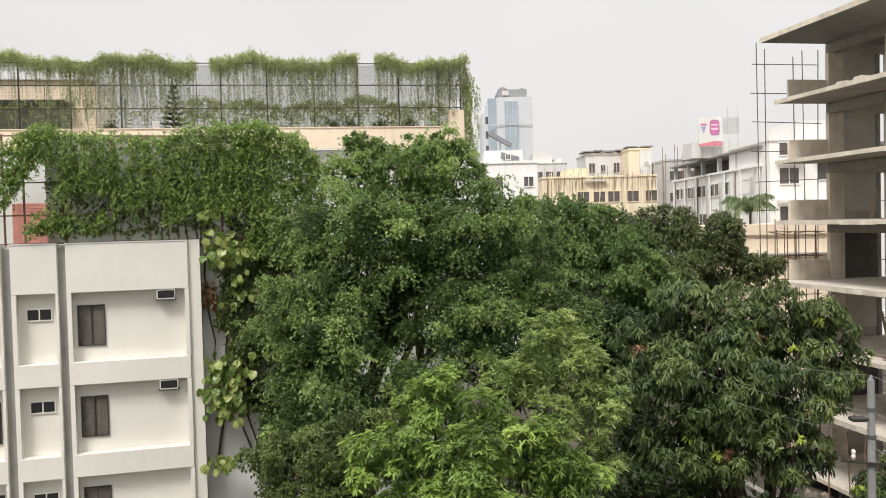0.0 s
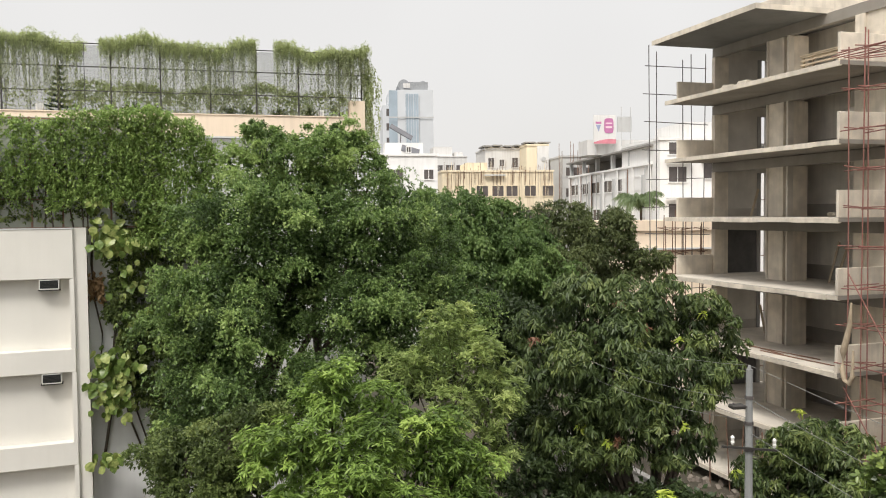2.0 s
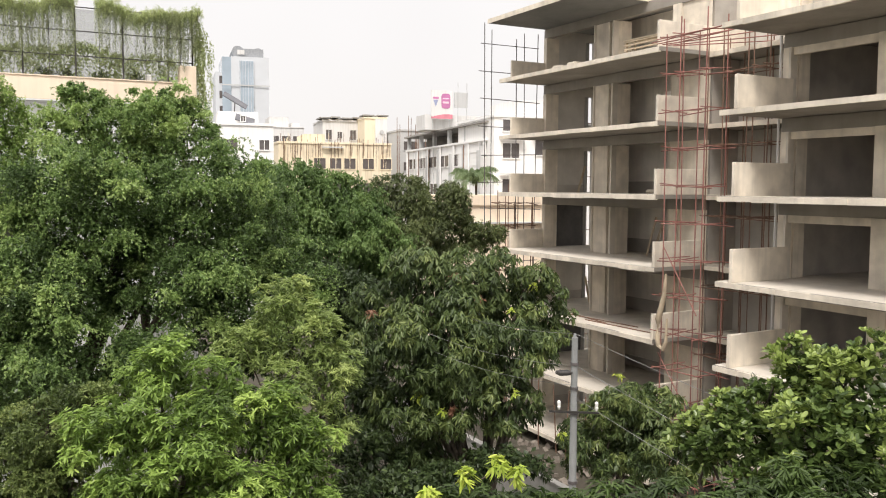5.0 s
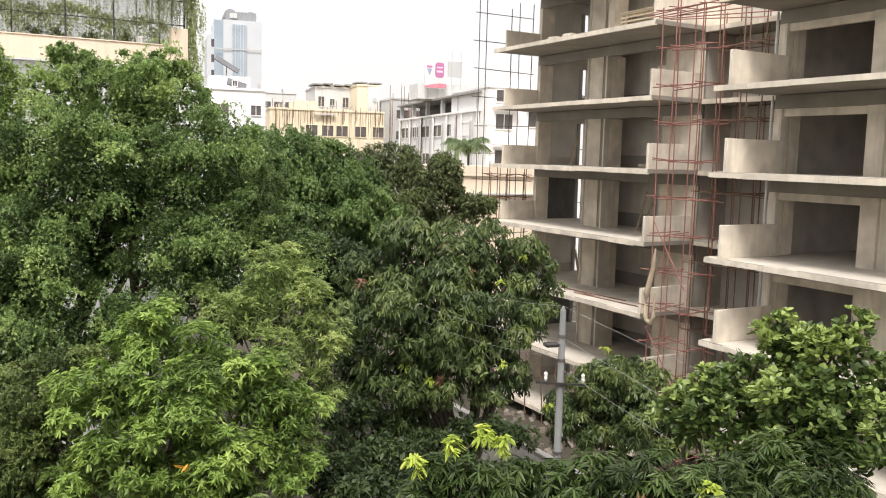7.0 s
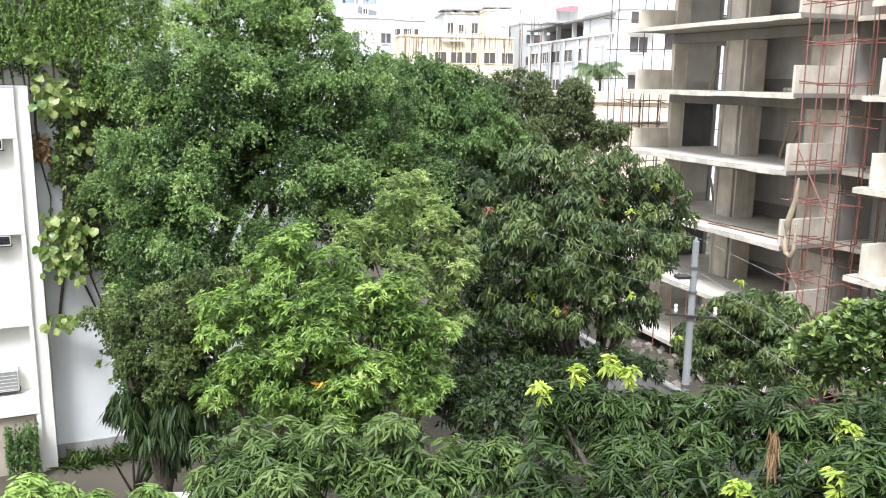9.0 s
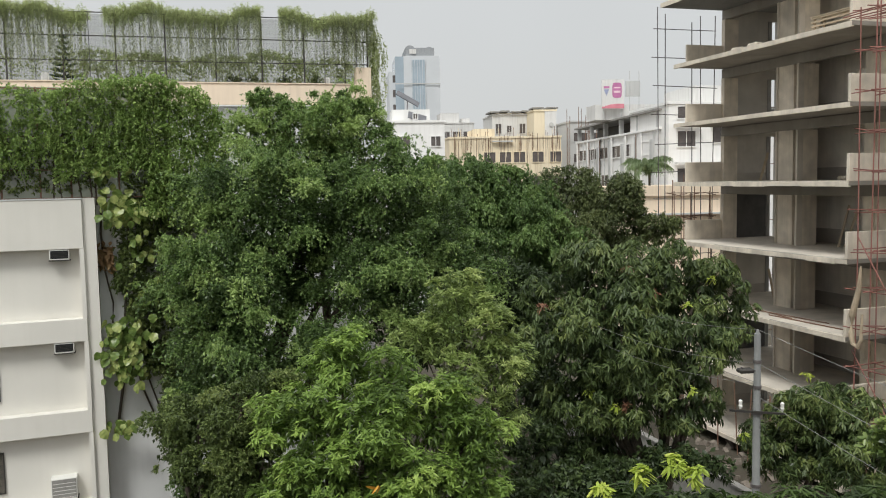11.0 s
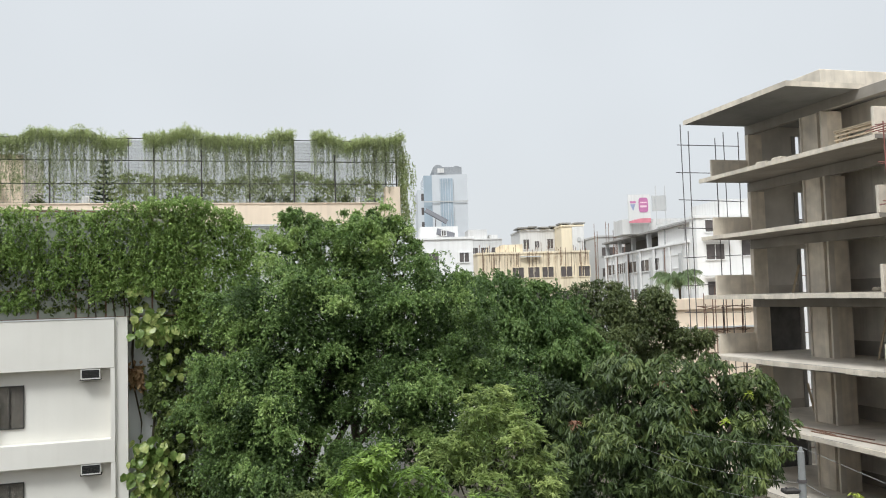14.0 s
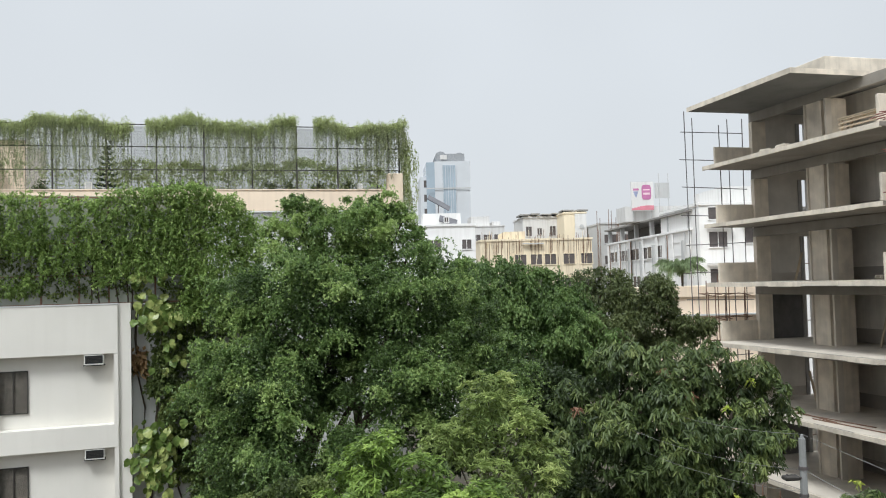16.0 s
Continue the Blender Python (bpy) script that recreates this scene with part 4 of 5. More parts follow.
for k, (x, y, z, lean, h) in enumerate(((7.7, 3.9, 9.612, 12, 2.0), (8.0, 4.0, 9.612, 16, 1.8), (9.5, 4.2, 9.612, -14, 2.1), (8.9, 4.4, 6.512, 10, 1.9), (3.6, 3.7, 6.512, -12, 1.7), (2.2, 3.8, 12.712, 14, 1.5))):
    plank = part("timber_plank", box(-0.06, 0.06, -0.02, 0.02, 0, h, 0.004), TIMBER)
    plank.matrix_world = S_POSE @ pose(x, y, z, -6, lean, 10 * k)
    tagged(plank, "rough timber plank leaning inside a bare concrete room", "plank", "leaning planks")

for k, (x0, y0, x1, y1) in enumerate(((5.2, 1.3, 8.3, 0.9), (5.6, 0.9, 9.9, 1.5), (7.0, 0.7, 11.6, 1.0), (2.6, 2.2, 5.3, 1.6))):
    rod = part("steel_bar", tube([(x0, y0, 6.545 + 0.04 * (k % 2)), (x1, y1, 6.545)], 0.028, 6), RUST)
    rod.matrix_world = S_POSE
    tagged(rod, "rusty steel bar lying on a bare concrete floor", "steel bar", "bars on the floor")


def scaffold(name, label, xs, ys, z0, z1, mat, lifts, seed, m):
    """Tied pole scaffolding: standards, ledgers at each lift, a few braces."""
    r5 = random.Random(seed)
    top = empty(name, m, label, "scaffold")
    for x in xs:
        for y in ys:
            a, c = r5.uniform(-0.06, 0.06), r5.uniform(-0.06, 0.06)
            part("standard", tube([(x, y, z0), (x + a, y + c, (z0 + z1) / 2), (x + a * 1.5, y - c, z1 + r5.uniform(-0.5, 0.6))], 0.027, 6), mat, top)
    z = z0 + lifts
    while z < z1:
        for y in ys:
            if len(xs) > 1:
                j = r5.uniform(-0.08, 0.08)
                part("ledger", tube([(min(xs) - r5.uniform(0.1, 0.6), y, z + j), (max(xs) + r5.uniform(0.1, 0.6), y + 0.03, z - j)], 0.024, 6), mat, top)
        for x in xs:
            j = r5.uniform(-0.08, 0.08)
            part("transom", tube([(x + 0.03, min(ys) - r5.uniform(0.1, 0.5), z + 0.06 + j), (x + 0.03, max(ys) + r5.uniform(0.1, 0.5), z + 0.06 - j)], 0.024, 6), mat, top)
        z += lifts
    return top


scaffold("end_scaffold", "thin dark pole scaffolding at the far end of the building", (-0.8,), (-0.4, 0.02, 1.64, 2.25, 3.0), GROUND, 21.7, GREYPIPE, 1.52, 1, S_POSE)
scaffold("low_scaffold", "short rusty scaffold poles by the far end of the building", (-0.55, -0.3), (0.3, 0.9, 1.5, 2.6), GROUND, 12.6, RUST, 1.25, 7, S_POSE)
red = scaffold("red_scaffold", "rusty red pole scaffolding in the recess between the blocks", (13.48, 14.25, 15.69), (-0.5, 0.55), GROUND, 19.6, REDPIPE, 1.5, 2, S_POSE)
for k in range(2):
    z = 3.6 + 4.4 * k
    part("brace", tube([(13.5 + 0.2 * k, -0.6, z + 2.6), (15.6, -0.6, z)], 0.024, 6), REDPIPE, red)
for k in range(5):
    part("ledger", tube([(12.6, -0.5 + 0.3 * k, 18.95), (17.2 - 0.3 * k, 0.5 + 0.8 * k, 19.35 - 0.1 * k)], 0.024, 6), REDPIPE, red)
scaffold("inner_scaffold", "grey pole scaffolding deep in the recess", (13.0, 13.9, 15.05, 15.4, 16.2), (2.4, 3.6), GROUND, 19.9, RUST, 3.05, 3, S_POSE)
bm = tube([(14.0, -0.72, 9.5), (13.9, -0.7, 8.6), (13.62, -0.72, 7.6), (13.6, -0.74, 6.9), (13.72, -0.76, 6.5)], [0.04, 0.1, 0.13, 0.11, 0.09], 8)
add_tube(bm, [(13.72, -0.76, 6.5), (13.95, -0.75, 6.42), (14.08, -0.72, 6.7), (14.1, -0.7, 7.7)], [0.09, 0.1, 0.08, 0.04], 8)
cloth = part("hanging_sheet", bm, TIMBER)
cloth.matrix_world = S_POSE
tagged(cloth, "twisted beige sheet hanging from the scaffold", "sheet")

# rubble, rods and props on the ground in front of the site
RUBBLE = material("rubble", (0.20, 0.17, 0.14), 0.95, spread=0.3, scale=4, bump=0.5)
bm = bmesh.new()
for k in range(260):
    x, y, s = r4.uniform(2, 16), r4.uniform(-5, 2), r4.uniform(0.05, 0.28)
    bmesh.ops.create_cube(bm, size=s * 1.4, matrix=S_POSE @ pose(x, y, GROUND + s * 0.3, r4.uniform(0, 90), r4.uniform(0, 90), 0) @ Matrix.Diagonal((1, 0.8, 0.6, 1)))
tagged(part("rubble", bm, RUBBLE), "heaps of broken concrete and bricks on the ground", "rubble", kind="stuff")
for k in range(9):
    x = 3 + 1.3 * k
    prop = part("steel_rod", tube([(x, -0.3 + 0.2 * (k % 3), GROUND), (x + 0.1, -0.2, 3.1)], 0.03, 6), RUST)
    prop.matrix_world = S_POSE
    tagged(prop, "rusty upright steel rod at the site entrance", "rod", "steel rods")
fence_wall = empty("boundary_wall", S_POSE, "low dark grey streaked boundary wall before the site", "wall")
part("panel", box(-8, 30, -6.2, -6.0, GROUND, 1.7), GROOVE, fence_wall)
part("coping", box(-8, 30, -6.25, -5.95, 1.704, 1.78), GROOVE, fence_wall)

# ---- utility pole and cables ----
PORCELAIN = material("white_porcelain", (0.75, 0.74, 0.7), 0.25)
pole = empty("utility_pole", pose(7.71, 15.15, GROUND), "grey spun concrete utility pole with insulators", "pole")
part("shaft", tube([(0, 0, -0.05), (0, 0, 10.42)], [0.115, 0.062], 14), POLE, pole)
part("cap", tube([(0, 0, 10.42), (0, 0, 10.5)], [0.045, 0.02], 10), POLE, pole)
for z in (8.85, 9.35, 9.85, 7.4, 6.9):
    part("band", tube([(0, 0, z), (0, 0, z + 0.06)], 0.1 if z < 9 else 0.082, 14), GREYPIPE, pole)
arm = part("cross_arm", box(-0.5, 0.5, -0.15, -0.12, 8.9, 8.94), FRAME_METAL, pole)
arm.matrix_basis = pose(0, 0, 0, 0, 0, -25)
for x in (-0.3, 0.45):
    ins = part("insulator", tube([(x, -0.135, 8.97), (x, -0.135, 9.02), (x, -0.135, 9.05), (x, -0.135, 9.12), (x, -0.135, 9.15)], [0.02, 0.04, 0.03, 0.04, 0.015], 10), PORCELAIN, pole)
    ins.matrix_basis = pose(0, 0, 0, 0, 0, -25)
lampbox = part("connector", box(-0.48, -0.2, -0.3, -0.1, 9.72, 9.8, 0.02), FRAME_METAL, pole)
part("stub", tube([(0, 0, 9.7), (-0.25, -0.1, 9.72), (-0.42, -0.2, 9.82)], 0.018, 6), GREYPIPE, pole)


def cable(p, q, sag, r=0.0045):
    p, q = Vector(p), Vector(q)
    pts = [p.lerp(q, k / 12) - Vector((0, 0, sag * 4 * (k / 12) * (1 - k / 12))) for k in range(13)]
    o = part("power_cable", tube(pts, r, 5), CABLE)
    return tagged(o, "thin grey overhead power cable", "cable", "overhead cables")


cable((7.71, 15.15, 10.05), (13.2, 4.5, 7.6), 0.15)
cable((7.71, 15.1, 9.4), (13.4, 4.3, 6.2), 0.2)
cable((7.71, 15.1, 8.75), (12.6, 4.5, 5.9), 0.25)
cable((7.71, 15.15, 10.05), (7.4, 21.5, 9.5), 0.1, 0.004)
cable((7.71, 15.1, 9.4), (6.0, 21.5, 9.3), 0.2, 0.004)
cable((7.71, 15.1, 9.0), (6.2, 21.5, 8.8), 0.2, 0.004)
cable((7.75, 15.15, 7.0), (6.2, 14.0, 4.2), 0.0, 0.008)


# ---- distant buildings ----
def far_building(name, label, m, w, d, h, mat, wins, extras=(), pane_mat=None, ledge=True):
    """A building front at local y = 0: walls, roof edge, and each window as a framed recess with a pane."""
    top = empty(name, m, label, "building")
    z0 = GROUND
    part("wall", box(0, w, 0.12, d, z0, h), mat, top)
    if ledge:
        part("roof_edge", box(-0.1, w + 0.1, -0.02, d + 0.1, h + 0.004, h + 0.25), mat, top)
    for x, z, ww, hh in wins:
        fr = bmesh.new()
        add_box(fr, x - 0.08, x + ww + 0.08, 0.0, 0.117, z + hh, z + hh + 0.09)
        add_box(fr, x - 0.08, x + ww + 0.08, 0.0, 0.117, z - 0.09, z)
        add_box(fr, x - 0.08, x, 0.02, 0.117, z, z + hh)
        add_box(fr, x + ww, x + ww + 0.08, 0.02, 0.117, z, z + hh)
        add_box(fr, x + ww / 2 - 0.03, x + ww / 2 + 0.03, 0.05, 0.117, z, z + hh)
        wn_ = part("window", fr, mat, top)
        part("pane", box(x, x + ww, 0.08, 0.113, z, z + hh), pane_mat or FARGLASS, wn_)
    for nm, bx, mm in extras:
        part(nm, box(*bx), mm, top)
    return top


far_building("white_house", "white rendered house with a sloping solar panel on its roof", pose(4.0, 85, 0), 5.75, 9, 18.9, FARBRIGHT,
             [(0.65, 16.55, 1.55, 0.95), (4.35, 16.55, 0.95, 0.95), (0.9, 12.6, 2.1, 1.4), (4.3, 12.6, 1.1, 1.4), (2.6, 19.3, 0.4, 0.5)],
             [("roof_room", (0.5, 4.4, 1.5, 6, 19.2, 20.35), FARBRIGHT)])
solar = part("solar_panel", box(-0.95, 0.95, -0.7, 0.7, 0, 0.08), SOLAR)
solar.matrix_world = pose(7.03, 85.75, 19.5, 30, 16, 0)
tagged(solar, "grey tilted solar panel on a white roof", "panel")
part("leg", tube([(0, 0, 0), (0.1, -0.25, -0.5)], 0.05), GREYPIPE, solar)
panel_two = part("solar_panel", box(-1.35, 1.35, -0.7, 0.7, 0, 0.1), SOLAR)
panel_two.matrix_world = pose(6.4, 90, 21.75, 25, 30, 0)
tagged(panel_two, "long grey tilted solar panel on a steel leg", "panel")
part("leg", tube([(0, 0, 0), (0.8, -0.55, -1.5)], 0.05), GREYPIPE, panel_two)

TOWERTOP = material("tower_roof", (0.30, 0.31, 0.32), 0.8)
tower = empty("office_tower", pose(17.5, 350, 0), "tall grey office tower with blue glass bands, colours paled for haze", "building")
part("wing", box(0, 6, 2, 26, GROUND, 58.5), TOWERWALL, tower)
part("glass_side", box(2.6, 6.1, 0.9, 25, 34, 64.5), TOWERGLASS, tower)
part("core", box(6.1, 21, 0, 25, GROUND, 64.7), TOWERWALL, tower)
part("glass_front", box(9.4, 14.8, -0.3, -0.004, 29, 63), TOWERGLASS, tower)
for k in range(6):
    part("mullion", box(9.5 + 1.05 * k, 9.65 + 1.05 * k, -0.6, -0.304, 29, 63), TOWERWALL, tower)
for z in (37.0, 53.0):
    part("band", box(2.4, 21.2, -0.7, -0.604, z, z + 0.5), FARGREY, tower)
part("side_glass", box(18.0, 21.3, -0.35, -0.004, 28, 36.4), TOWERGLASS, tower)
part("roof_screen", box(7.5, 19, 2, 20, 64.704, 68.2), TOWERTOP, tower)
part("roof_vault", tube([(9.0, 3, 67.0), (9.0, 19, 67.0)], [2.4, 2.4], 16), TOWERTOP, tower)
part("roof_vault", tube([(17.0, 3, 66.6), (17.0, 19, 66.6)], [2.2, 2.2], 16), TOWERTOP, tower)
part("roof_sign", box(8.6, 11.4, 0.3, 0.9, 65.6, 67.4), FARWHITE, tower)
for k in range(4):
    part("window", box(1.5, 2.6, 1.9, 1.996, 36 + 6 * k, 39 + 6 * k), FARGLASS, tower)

yel_w = [(x, 15.3, 1.5, 1.35) for x in (4.6, 6.7, 8.6, 11.1, 13.5)] + [(1.2 + 3.0 * k, 12.0, 1.9, 1.4) for k in range(5)]
far_building("cream_building", "cream painted apartment block with rusty rods on its roof", pose(13.2, 110, 0), 15.0, 10, 18.5, STAINCREAM, yel_w,
             [("roof_room", (3.5, 6.2, 1, 8, 18.76, 19.8), STAINCREAM), ("hood", (5.6, 8.4, -0.5, -0.03, 18.0, 18.15), FARGREY)])
bar_set = empty("roof_rods", pose(13.2, 110, 0), "rows of thin rusty rods standing on a roof", "rods")
for k in range(90):
    x = r4.uniform(0.2, 15)
    part("rod", tube([(x, r4.uniform(0.1, 0.4), 15.2), (x + r4.uniform(-0.1, 0.1), 0.0 + r4.uniform(-0.2, 0.2), r4.uniform(18.2, 20.0))], 0.032, 4), RUST if k % 3 else FARCREAM, bar_set)
far_building("pale_house", "pale apartment house with small dark windows", pose(22.4, 130, 0), 5.9, 9, 23.0, FARWHITE,
             [(0.5, 17.2, 0.9, 1.5), (2.3, 17.4, 0.7, 1.0), (4.3, 17.2, 0.9, 1.5), (0.5, 20.2, 0.9, 1.5), (2.3, 20.4, 0.7, 1.0), (4.3, 20.2, 0.9, 1.5)],
             [("canopy", (-0.4 + 1.7 * q, 1.0 + 1.7 * q, -0.4, 4, 23.42 + 0.12 * (q % 2), 23.62 + 0.12 * (q % 2)), GROOVE) for q in range(4)] + [("roof_wall", (0.2, 5.6, 1, 3, 23.254, 23.4), FARCREAM)])
far_building("slim_house", "slim cream and white house with a round sign", pose(27.9, 125, 0), 3.4, 8, 23.2, FARCREAM,
             [(2.3, 17.5, 0.7, 1.2), (2.3, 14.5, 0.7, 1.2)],
             [("white_front", (1.6, 3.4, -0.05, 0.0, 12, 23.15), FARWHITE), ("canopy", (-0.2, 1.5, 0, 3, 23.6, 23.8), GROOVE), ("canopy", (2.0, 3.7, 0, 3, 23.6, 23.8), GROOVE)])
sign = part("round_sign", tube([(30.5, 124.9, 21.2), (30.5, 124.8, 21.2)], [0.32, 0.32], 20), FARGREY)
tagged(sign, "round grey sign on a white house front", "sign")
far_building("grey_block", "grey unfinished block behind thin rods", pose(31.5, 118, 0), 6.0, 9, 21.0, FARGREY,
             [(0.6, 18.3, 2.0, 1.2), (0.6, 15.3, 2.0, 1.2), (3.3, 18.3, 2.0, 1.2), (3.3, 15.3, 2.0, 1.2)])
rods2 = empty("roof_rods", pose(31.5, 117, 0), "thin rusty rods against a grey block", "rods")
for k in range(22):
    x = r4.uniform(-1, 6)
    part("rod", tube([(x, 0, GROUND), (x + r4.uniform(-0.2, 0.2), 0, r4.uniform(19.5, 23.5))], 0.04, 4), RUST, rods2)
far_building("pale_terrace_block", "pale grey block with stepped roofs in the haze", pose(19.5, 180, 0), 7.5, 12, 25.2, FARWHITE,
             [(0.6 + 2.3 * k, 22.2, 1.6, 1.3) for k in range(3)], [("roof_room", (0.4, 4.5, 2, 9, 25.46, 27.6), FARWHITE), ("roof_room", (5.2, 7.0, 3, 9, 25.46, 26.5), FARWHITE)])
for k in range(9):
    x = -120 + 34 * k
    far_building("distant_block", "pale low apartment block far off in the haze", pose(x, 230 + 17 * (k % 3), 0), 27, 15, 13.5 + 4.0 * ((k * 7) % 4) / 2, FARWHITE if k % 2 else FARGREY,
                 [(1.5 + 4.2 * a, 4 + 3.2 * c, 2.2, 1.5) for a in range(6) for c in range(2)])

# long white building with open top storey, beyond the site
R_POSE = pose(27.6, 100, 0, 0, 0, -90.6)
long_w = [(0.9 + 4.3 * k, 15.1, 2.9, 1.15) for k in range(6)] + [(10.0 + 4.3 * k, 11.7, 2.6, 1.6) for k in range(4)] + [(1.0 + 3.4 * k, 8.4, 2.0, 1.6) for k in range(8)]
longb = far_building("long_white_building", "long white apartment building with an open unfinished top storey", R_POSE, 28, 14, 17.2, FARBRIGHT, long_w, ledge=False)
part("roof", box(-0.3, 28.4, -0.3, 14, 18.85, 19.02), GROOVE, longb)
for k in range(6):
    part("shaft", box(4.05 + 4.3 * k, 4.7 + 4.3 * k, -0.03, 0.116, 12.5, 16.9 - 0.5 * (k % 2)), FARGREY, longb)
part("top_floor", box(-0.3, 28.3, -0.12, 14, 17.204, 17.4), FARBRIGHT, longb)
# Near-black rear wall paints the shade inside the open storey.
part("rear_wall", box(0, 28, 2.5, 2.7, 17.404, 18.84), FRAME_METAL, longb)
for k in range(6):
    part("column", box(0.2 + 5.4 * k, 0.6 + 5.4 * k, 0, 0.4, 17.404, 18.84), FARGREY, longb)
for k in range(7):
    part("pilaster", box(0.0 + 4.6 * k, 0.45 + 4.6 * k, -0.09, -0.004, 8, 17.2), FARBRIGHT, longb)
for k in range(12):
    x = r4.uniform(0, 28)
    part("stain_pipe", tube([(x, -0.06, 9), (x, -0.06, 17.1)], 0.05, 5), RUST if k % 3 == 0 else FARGREY, longb)
front = far_building("white_flats", "white flats with deep window hoods beyond the site", pose(27.4, 70, 0), 9, 10, 19.2, FARBRIGHT,
                     [(0.8, 15.6, 1.6, 1.3), (4.0, 15.9, 1.5, 1.4), (0.8, 18.0, 1.6, 1.0), (0.8, 12.4, 1.6, 1.3), (4.0, 12.4, 1.5, 1.4)])
for x in (0.5, 3.7):
    for z in (17.3, 14.1):
        part("hood", box(x, x + 2.3, -0.7, -0.024, z, z + 0.12), FARWHITE, front)
part("stepped_wall", box(3.0, 9, 2, 9, 19.46, 21.0), FARWHITE, front)

board = empty("billboard", pose(26.1, 85, 0), "white rooftop billboard with red and blue shapes", "billboard")
# Sign colours are washed out to paint the haze in front of them.
SIGN_PLUM, SIGN_PINK = material("sign_plum", (0.48, 0.17, 0.34), 0.6, bump=0), material("sign_pink", (0.78, 0.58, 0.64), 0.6, bump=0)
SIGN_RED, SIGN_BLUE = material("sign_red", (0.62, 0.22, 0.27), 0.6, bump=0), material("sign_blue", (0.30, 0.33, 0.48), 0.6, bump=0)
part("panel", box(0, 2.35, 0, 0.15, 20.1, 23.1), FARWHITE, board)
bm = bmesh.new()
ring = [(1.6 + 0.5 * abs(math.cos(a)) ** 0.45 * math.copysign(1, math.cos(a)), 22.0 + 0.78 * abs(math.sin(a)) ** 0.45 * math.copysign(1, math.sin(a))) for a in (2 * math.pi * (k + 0.5) / 24 for k in range(24))]
fr, bk = [bm.verts.new((x, -0.03, z)) for x, z in ring], [bm.verts.new((x, -0.004, z)) for x, z in ring]
bm.faces.new(fr[::-1]), bm.faces.new(bk)
for a in range(24):
    bm.faces.new((fr[a], fr[(a + 1) % 24], bk[(a + 1) % 24], bk[a]))
part("emblem", bm, SIGN_PLUM, board)
for x, z, w, h in ((1.25, 22.2, 0.7, 0.12), (1.25, 21.75, 0.7, 0.2)):
    part("emblem_cut", box(x, x + w, -0.04, -0.032, z, z + h), SIGN_PINK, board)
part("bar", box(0.2, 0.8, -0.02, -0.004, 22.2, 22.42), SIGN_PLUM, board)
bm = bmesh.new()
v = [bm.verts.new(p) for p in ((0.2, -0.02, 22.1), (0.75, -0.02, 22.1), (0.5, -0.02, 21.4), (0.2, -0.004, 22.1), (0.75, -0.004, 22.1), (0.5, -0.004, 21.4))]
bm.faces.new(v[:3]), bm.faces.new(v[3:][::-1])
for a, c in ((0, 1), (1, 2), (2, 0)):
    bm.faces.new((v[a], v[a + 3], v[c + 3], v[c]))
part("wedge", bm, SIGN_BLUE, board)
bm = bmesh.new()
n = 8
for k in range(n):
    a, c = 2.35 * k / n, 2.35 * (k + 1) / n
    add_box(bm, a, c, -0.02, -0.003, 20.15, 20.35 + 0.28 * math.sin(k / n * 2.2))
part("red_sweep", bm, SIGN_RED, board)
for x in (0.2, 2.1, 3.0, 4.0):
    part("support", box(x, x + 0.06, 0.2, 0.26, 19.02, 23.0 if x < 3 else 24.0), FARGREY, board)
part("side_frame", box(2.7, 4.2, 0.4, 0.6, 21.4, 23.0), FARGREY, board)
part("roof_deck", box(-0.5, 8, 0.7, 4, 19.022, 20.6), FARWHITE, board)

low = empty("peach_wall_building", pose(19.6, 60, 0), "low peach walled building behind the site", "building")
part("wall", box(0, 9, 0.1, 8, GROUND, 11.6), PEACH, low)
part("roof_band", box(-0.2, 9.2, -0.1, 8, 11.604, 12.35), PEACH, low)
part("ledge", box(-0.3, 9.3, -0.35, 8, 10.2, 10.32), FARGREY, low)
part("window", box(0.2, 1.0, 0.02, 0.096, 10.5, 11.2), FARGLASS, low)

# Frond greens lightened so that the palm looks hazed by distance.
FROND = leaf_material("palm_frond", (0.12, 0.17, 0.08), (0.21, 0.28, 0.14), (0.32, 0.40, 0.21), thin=0.4)
palm = empty("palm_tree", pose(23.0, 63, GROUND), "small green palm by the white flats", "tree")
part("trunk", tube([(0, 0, 0), (0.2, 0, 6), (0.1, 0, 14.2)], [0.2, 0.16, 0.12], 8), BARK, palm)
rng = np.random.default_rng(31)
base = []
for a in range(19):
    t = a * 2 * math.pi / 19 + rng.normal(0, 0.1)
    bend = rng.uniform(0.7, 1.7)
    for k in range(22):
        s = (k + 1) / 22 * 1.8
        base.append((math.cos(t) * s, math.sin(t) * s, 14.0 + s * 1.25 - bend * s * s * 0.5, t))
base = np.array(base)
ax = unit(np.stack([np.cos(base[:, 3]), np.sin(base[:, 3]), np.full(len(base), -0.2)], 1))
bb, w, L, W, tt = sprays(rng, base[:, :3], ax, 6, 0.5, 0.05, 0.55, 0.6, np.full(len(base), 0.5))
o = new("fronds", leaf_mesh("fronds", bb, w, L, W, tt, rng, FROND))
o.parent = palm
tagged(o, kind="stuff")

